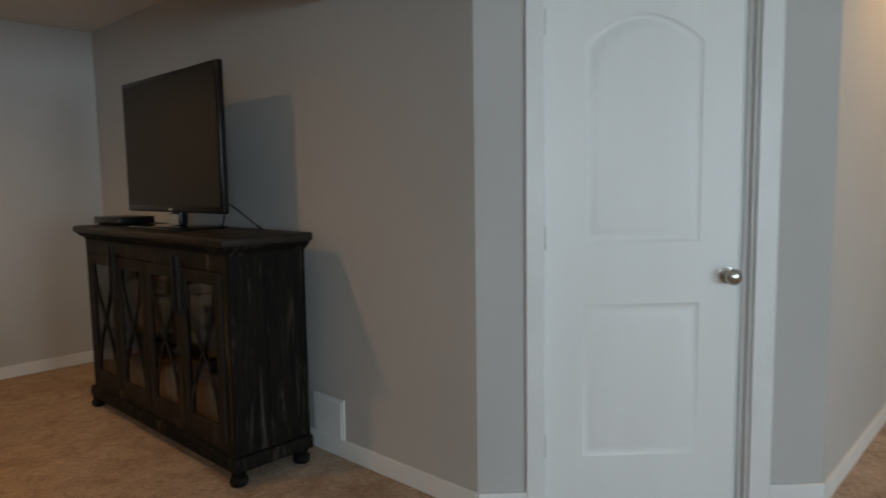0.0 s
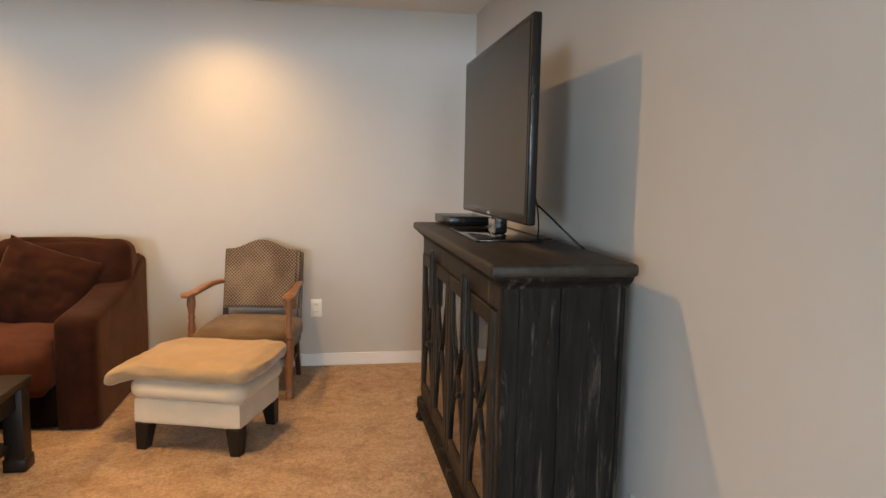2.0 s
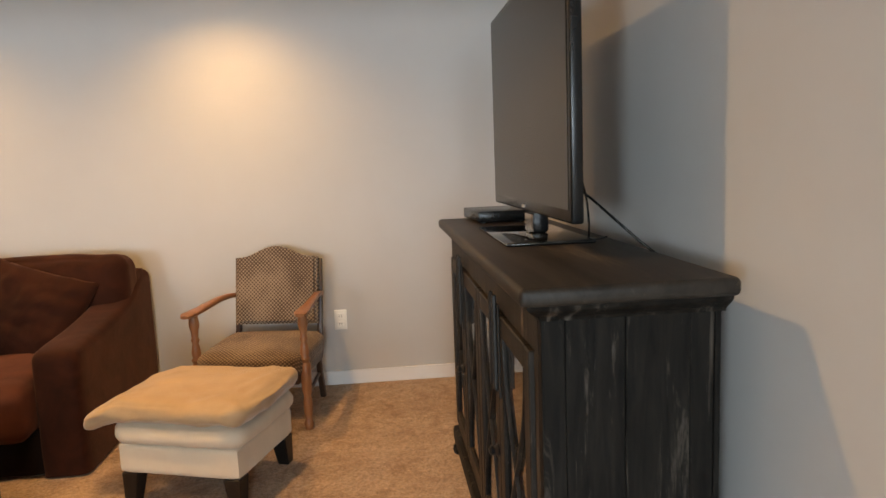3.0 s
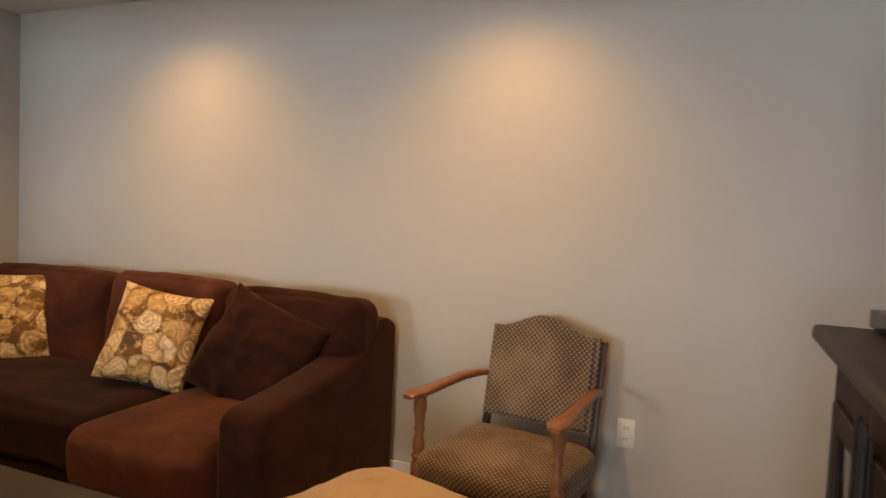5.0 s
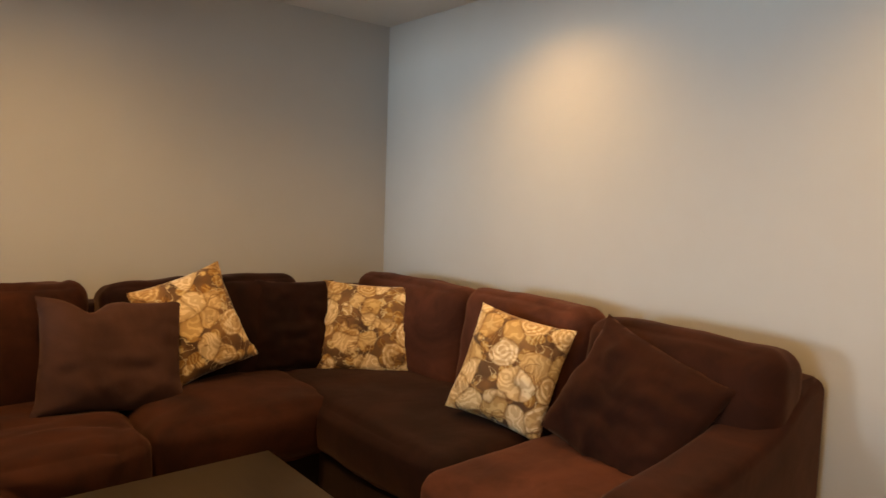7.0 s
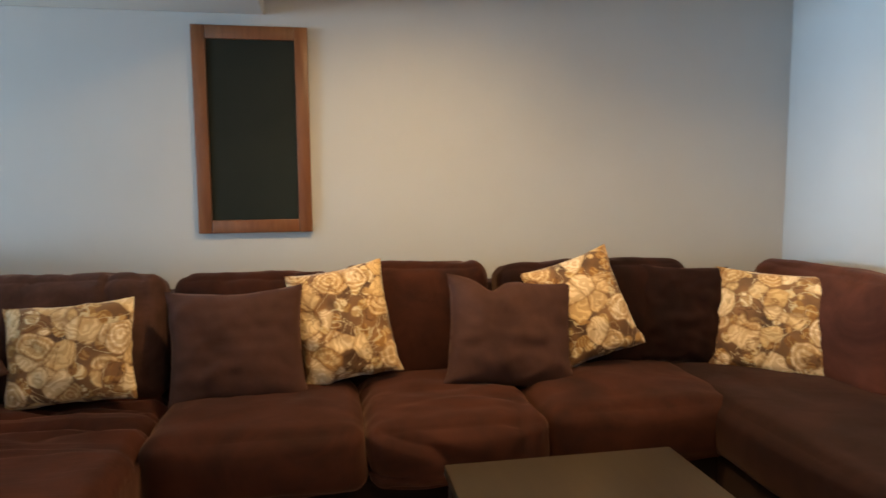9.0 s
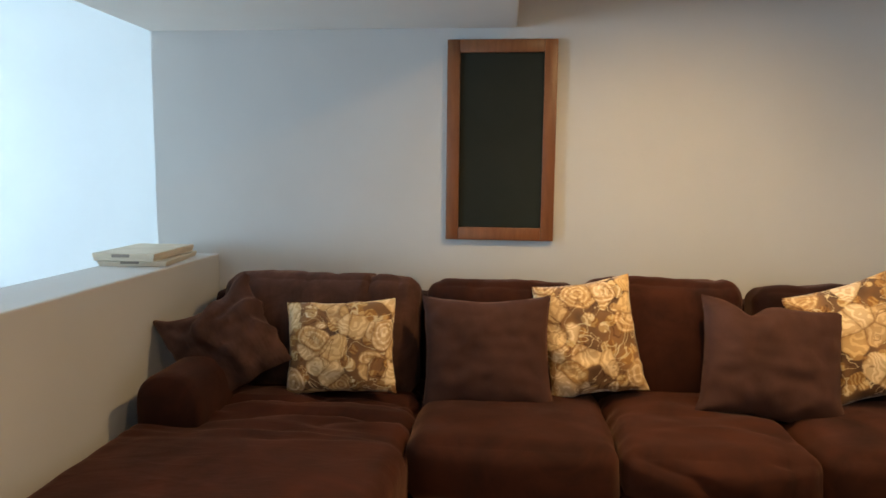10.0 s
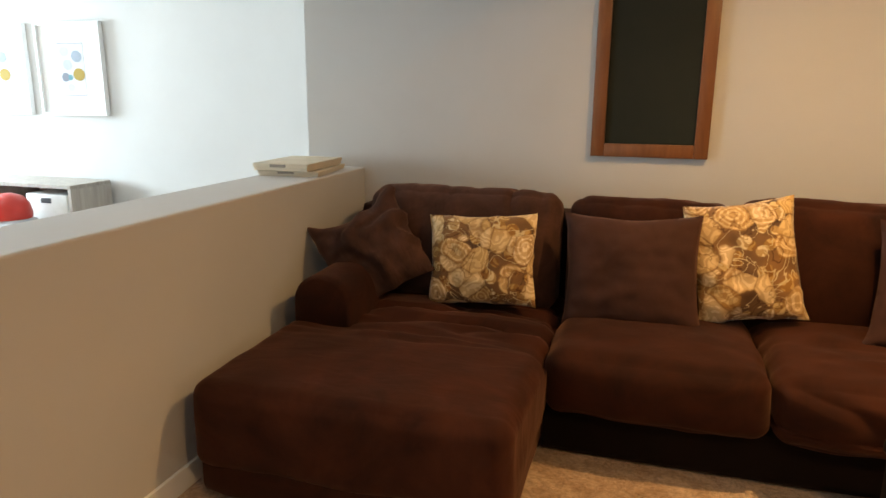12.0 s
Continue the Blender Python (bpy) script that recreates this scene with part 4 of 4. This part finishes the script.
# The television and what stands beside it
def television():
    t = thing("television", pose(-3.372, 1.60, 1.10), "black flat-screen television on a glossy stand, off", "television")
    w, z0, z1 = 0.525, 0.082, 0.772
    body = boxed(-w, w, -0.02, 0.012, z0, z1, 0.007, 3)
    part("bezel", body, BLACK_PLASTIC, t, "glossy black bezel")
    part("screen", boxed(-w + 0.022, w - 0.022, -0.0225, -0.0205, z0 + 0.034, z1 - 0.022), SCREEN, t, "dark switched-off screen", None)
    part("rear_housing", boxed(-0.36, 0.36, 0.012, 0.055, z0 + 0.06, z1 - 0.14, 0.02, 2), BLACK_PLASTIC, t)
    part("badge", boxed(-0.018, 0.018, -0.0235, -0.0205, z0 + 0.011, z0 + 0.020), SILVER, t, "small silver badge", None)
    part("neck", boxed(-0.045, 0.045, 0.0, 0.05, 0.012, 0.13, 0.012, 2), BLACK_PLASTIC, t)
    part("neck_collar", boxed(-0.05, 0.05, -0.008, -0.001, 0.014, 0.075, 0.003), CHROME, t, "chromed neck cover")
    part("stand_base", boxed(-0.26, 0.26, -0.13, 0.13, 0.0, 0.012, 0.005, 2), GLOSS_BLACK, t, "glossy black stand plate")
    return t


television()


def set_top_box():
    b = thing("media_player", pose(-4.02, 1.60, 1.10, 0, 0, 4), "flat black media player beside the television", "media player")
    part("case", boxed(-0.15, 0.15, -0.105, 0.105, 0.006, 0.048, 0.005, 2), BLACK_PLASTIC, b)
    part("display", boxed(0.03, 0.10, -0.1065, -0.105, 0.02, 0.034), SLOT, b, "", None)
    for sx in (-0.12, 0.12):
        for sy in (-0.08, 0.08):
            part("foot", lathe([(0.010, 0), (0.010, 0.007)], sx, sy, 0), SLOT, b)
    return b


set_top_box()


def cable(name, pts, r, label):
    cu = bpy.data.curves.new(name, "CURVE")
    cu.dimensions, cu.bevel_depth, cu.bevel_resolution = "3D", r, 2
    sp = cu.splines.new("NURBS")
    sp.points.add(len(pts) - 1)
    for q, p in zip(sp.points, pts):
        q.co = (*p, 1)
    sp.use_endpoint_u, sp.order_u = True, 3
    cu.materials.append(BLACK_PLASTIC)
    return tagged(new(name, cu), label, "cable")


cable("power_cable", [(-3.13, 1.655, 1.29), (-3.06, 1.66, 1.262), (-2.985, 1.68, 1.23), (-2.925, 1.73, 1.17), (-2.90, 1.79, 1.11), (-2.89, 1.845, 1.07), (-2.88, 1.86, 0.85)], 0.0035, "thin black cable hanging behind the television")
cable("signal_cable", [(-3.12, 1.655, 1.335), (-3.04, 1.66, 1.30), (-2.995, 1.665, 1.24), (-3.02, 1.68, 1.15), (-3.10, 1.70, 1.107), (-3.2, 1.79, 1.106)], 0.003, "thin black cable looping onto the cabinet")


# Fixtures on the walls
def floor_vent():
    v = thing("wall_vent", pose(-2.556, NORTH, 0.205), "white wall register above the baseboard", "vent")
    part("frame", boxed(-0.116, 0.116, -0.008, 0.0, -0.113, 0.113, 0.003), TRIM, v)
    part("cover", boxed(-0.100, 0.100, -0.011, -0.008, -0.097, 0.097, 0.002), TRIM, v, "plain white cover plate")
    return v


floor_vent()


def outlet():
    p = thing("wall_outlet", pose(WEST, 0.856, 0.442), "white duplex wall outlet", "outlet")
    part("plate", boxed(0.0, 0.006, -0.037, 0.037, -0.06, 0.06, 0.003, 2), PLATE, p)
    for z in (-0.024, 0.024):
        face = part("socket", boxed(0.006, 0.009, -0.017, 0.017, z - 0.016, z + 0.016, 0.002), PLATE, p)
        for y in (-0.007, 0.007):
            part("slot", boxed(0.009, 0.0095, y - 0.0015, y + 0.0015, z - 0.006, z + 0.006), SLOT, face, smooth=None)
    return p


outlet()


def chalkboard():
    x0, x1, z0, z1 = -2.640, -2.112, 1.09, 2.055
    b = thing("chalkboard", pose((x0 + x1) / 2, SOUTH, (z0 + z1) / 2), "black chalkboard in an orange oak frame on the wall", "chalkboard")
    w, h, f = (x1 - x0) / 2, (z1 - z0) / 2, 0.062
    part("slate", boxed(-w + f - 0.01, w - f + 0.01, 0.004, 0.014, -h + f - 0.01, h - f + 0.01), CHALK, b, "matt black writing surface", None)
    part("frame_side", boxed(-w, -w + f, 0.0, 0.03, -h, h, 0.004, 2), OAK, b)
    part("frame_side", boxed(w - f, w, 0.0, 0.03, -h, h, 0.004, 2), OAK, b)
    part("frame_rail", boxed(-w + f, w - f, 0.001, 0.029, h - f, h, 0.004, 2), OAK, b)
    part("frame_rail", boxed(-w + f, w - f, 0.001, 0.029, -h, -h + f, 0.004, 2), OAK, b)
    return b


chalkboard()


# The half wall's boxes and the room beyond
for k, (dx, dy, z, rot, w, d, h) in enumerate(((0.0, 0.0, 0.0, 8, 0.30, 0.42, 0.024), (0.01, 0.02, 0.026, 3, 0.28, 0.42, 0.034))):
    g = thing("game_box", pose(-0.735 + dx, -2.55 + dy, LEDGE_TOP + z, 0, 0, rot), "flat tan cardboard box stacked on the half wall", "box", "boxes on the half wall")
    part("tray", boxed(-w / 2 + 0.004, w / 2 - 0.004, -d / 2 + 0.004, d / 2 - 0.004, 0.0, h - 0.004, 0.002), CARD, g, smooth=None)
    part("lid", boxed(-w / 2, w / 2, -d / 2, d / 2, h * 0.45, h, 0.002), CARD, g, "tan lid", smooth=None)
    part("label", boxed(-0.03, 0.05, d / 2, d / 2 + 0.001, h * 0.5, h * 0.9), CARD_DARK, g, "dark printed label", None)


def framed_print(x0, x1, z0, z1, blots):
    f = thing("framed_print", pose((x0 + x1) / 2, FAR_S, (z0 + z1) / 2), "white-framed abstract print with coloured blots", "picture", "prints on the far wall")
    w, h, t = (x1 - x0) / 2, (z1 - z0) / 2, 0.02
    part("mat_board", boxed(-w + t, w - t, 0.006, 0.018, -h + t, h - t), PAPER, f, "wide white mat", None)
    for a, b, c, d in ((-w, -w + t, -h, h), (w - t, w, -h, h), (-w + t, w - t, h - t, h), (-w + t, w - t, -h, -h + t)):
        part("frame", boxed(a, b, 0.0, 0.045, c, d, 0.002), TRIM, f, smooth=None)
    part("print", boxed(-0.13, 0.13, 0.019, 0.0205, -0.20, 0.20), plain("print_paper", (0.50, 0.51, 0.52), 0.8), f, "pale printed sheet", None)
    for a, b, c, d in ((-0.13, 0.13, 0.20, 0.205), (-0.13, 0.13, -0.205, -0.20)):
        part("print_border", boxed(a, b, 0.019, 0.0215, c, d), plain("border_ink", (0.09, 0.09, 0.10), 0.8), f, "thin dark border line", None)
    for bx, bz, r, col in blots:
        blot = lathe([(r, 0.0), (r, 0.001), (r * 0.2, 0.0012)], steps=12)
        for v in blot.verts:
            v.co.x *= 1.15
            v.co.x += 0.2 * r * noise.noise(v.co * 40)
        part("blot", moved(blot, Matrix.Translation((bx, 0.0206, bz)) @ pose(0, 0, 0, -90)), plain("blot_ink", col, 0.8), f, "", None)
    return f


BLOTS = [(-0.06, 0.10, 0.046, (0.24, 0.28, 0.32)), (0.035, 0.035, 0.042, (0.37, 0.38, 0.40)), (-0.07, -0.04, 0.050, (0.30, 0.18, 0.014)), (0.065, -0.06, 0.036, (0.15, 0.16, 0.19)), (0.02, -0.062, 0.024, (0.045, 0.20, 0.23)), (0.06, 0.14, 0.04, (0.42, 0.43, 0.44)), (0.02, -0.14, 0.03, (0.41, 0.41, 0.41))]
framed_print(1.75, 2.39, 1.185, 1.906, BLOTS)
framed_print(2.51, 3.16, 1.185, 1.906, BLOTS[::-1])


def console():
    x0, x1, y0, y1, h = 1.79, 3.3, FAR_S + 0.03, FAR_S + 0.44, 0.631
    c = thing("console", pose((x0 + x1) / 2, (y0 + y1) / 2, FLOOR), "grey wood-grain open console below the prints", "console")
    w, d = (x1 - x0) / 2, (y1 - y0) / 2
    part("top", boxed(-w, w, -d, d, h - 0.03, h, 0.003), GREY_WOOD, c, smooth=None)
    part("bottom", boxed(-w + 0.03, w - 0.03, -d, d, 0.05, 0.08), GREY_WOOD, c, smooth=None)
    for a in (-w, -0.015, w - 0.03):
        part("upright", boxed(a, a + 0.03, -d, d, 0.0, h - 0.031, 0.002), GREY_WOOD, c, smooth=None)
    part("back_panel", boxed(-w + 0.03, w - 0.03, -d, -d + 0.012, 0.08, h - 0.031), GREY_WOOD, c, smooth=None)
    return c


console()


def toy_bin():
    b = thing("toy_bin", pose(2.06, FAR_S + 0.27, FLOOR + 0.081), "white storage bin with a black slot in the console", "storage bin")
    part("body", boxed(-0.20, 0.20, -0.15, 0.15, 0.0, 0.47, 0.012, 2), TOY_WHITE, b)
    part("slot", boxed(-0.05, 0.05, 0.1495, 0.152, 0.40, 0.44), SLOT, b, "black hand slot", None)
    return b


toy_bin()


def red_toy():
    t = thing("toy", pose(2.16, FAR_S + 0.66, FLOOR), "red domed plastic toy with a silver base", "toy")
    part("base", boxed(-0.16, 0.16, -0.12, 0.12, 0.0, 0.40, 0.03, 3), SILVER, t)
    part("dome", lathe([(0.15, 0.40), (0.155, 0.44), (0.14, 0.51), (0.10, 0.56), (0.04, 0.585)], steps=24), RED, t, "shiny red dome", 60)
    part("red_panel", boxed(0.161, 0.36, -0.10, 0.10, 0.0, 0.58, 0.02, 2), RED, t)
    return t


red_toy()
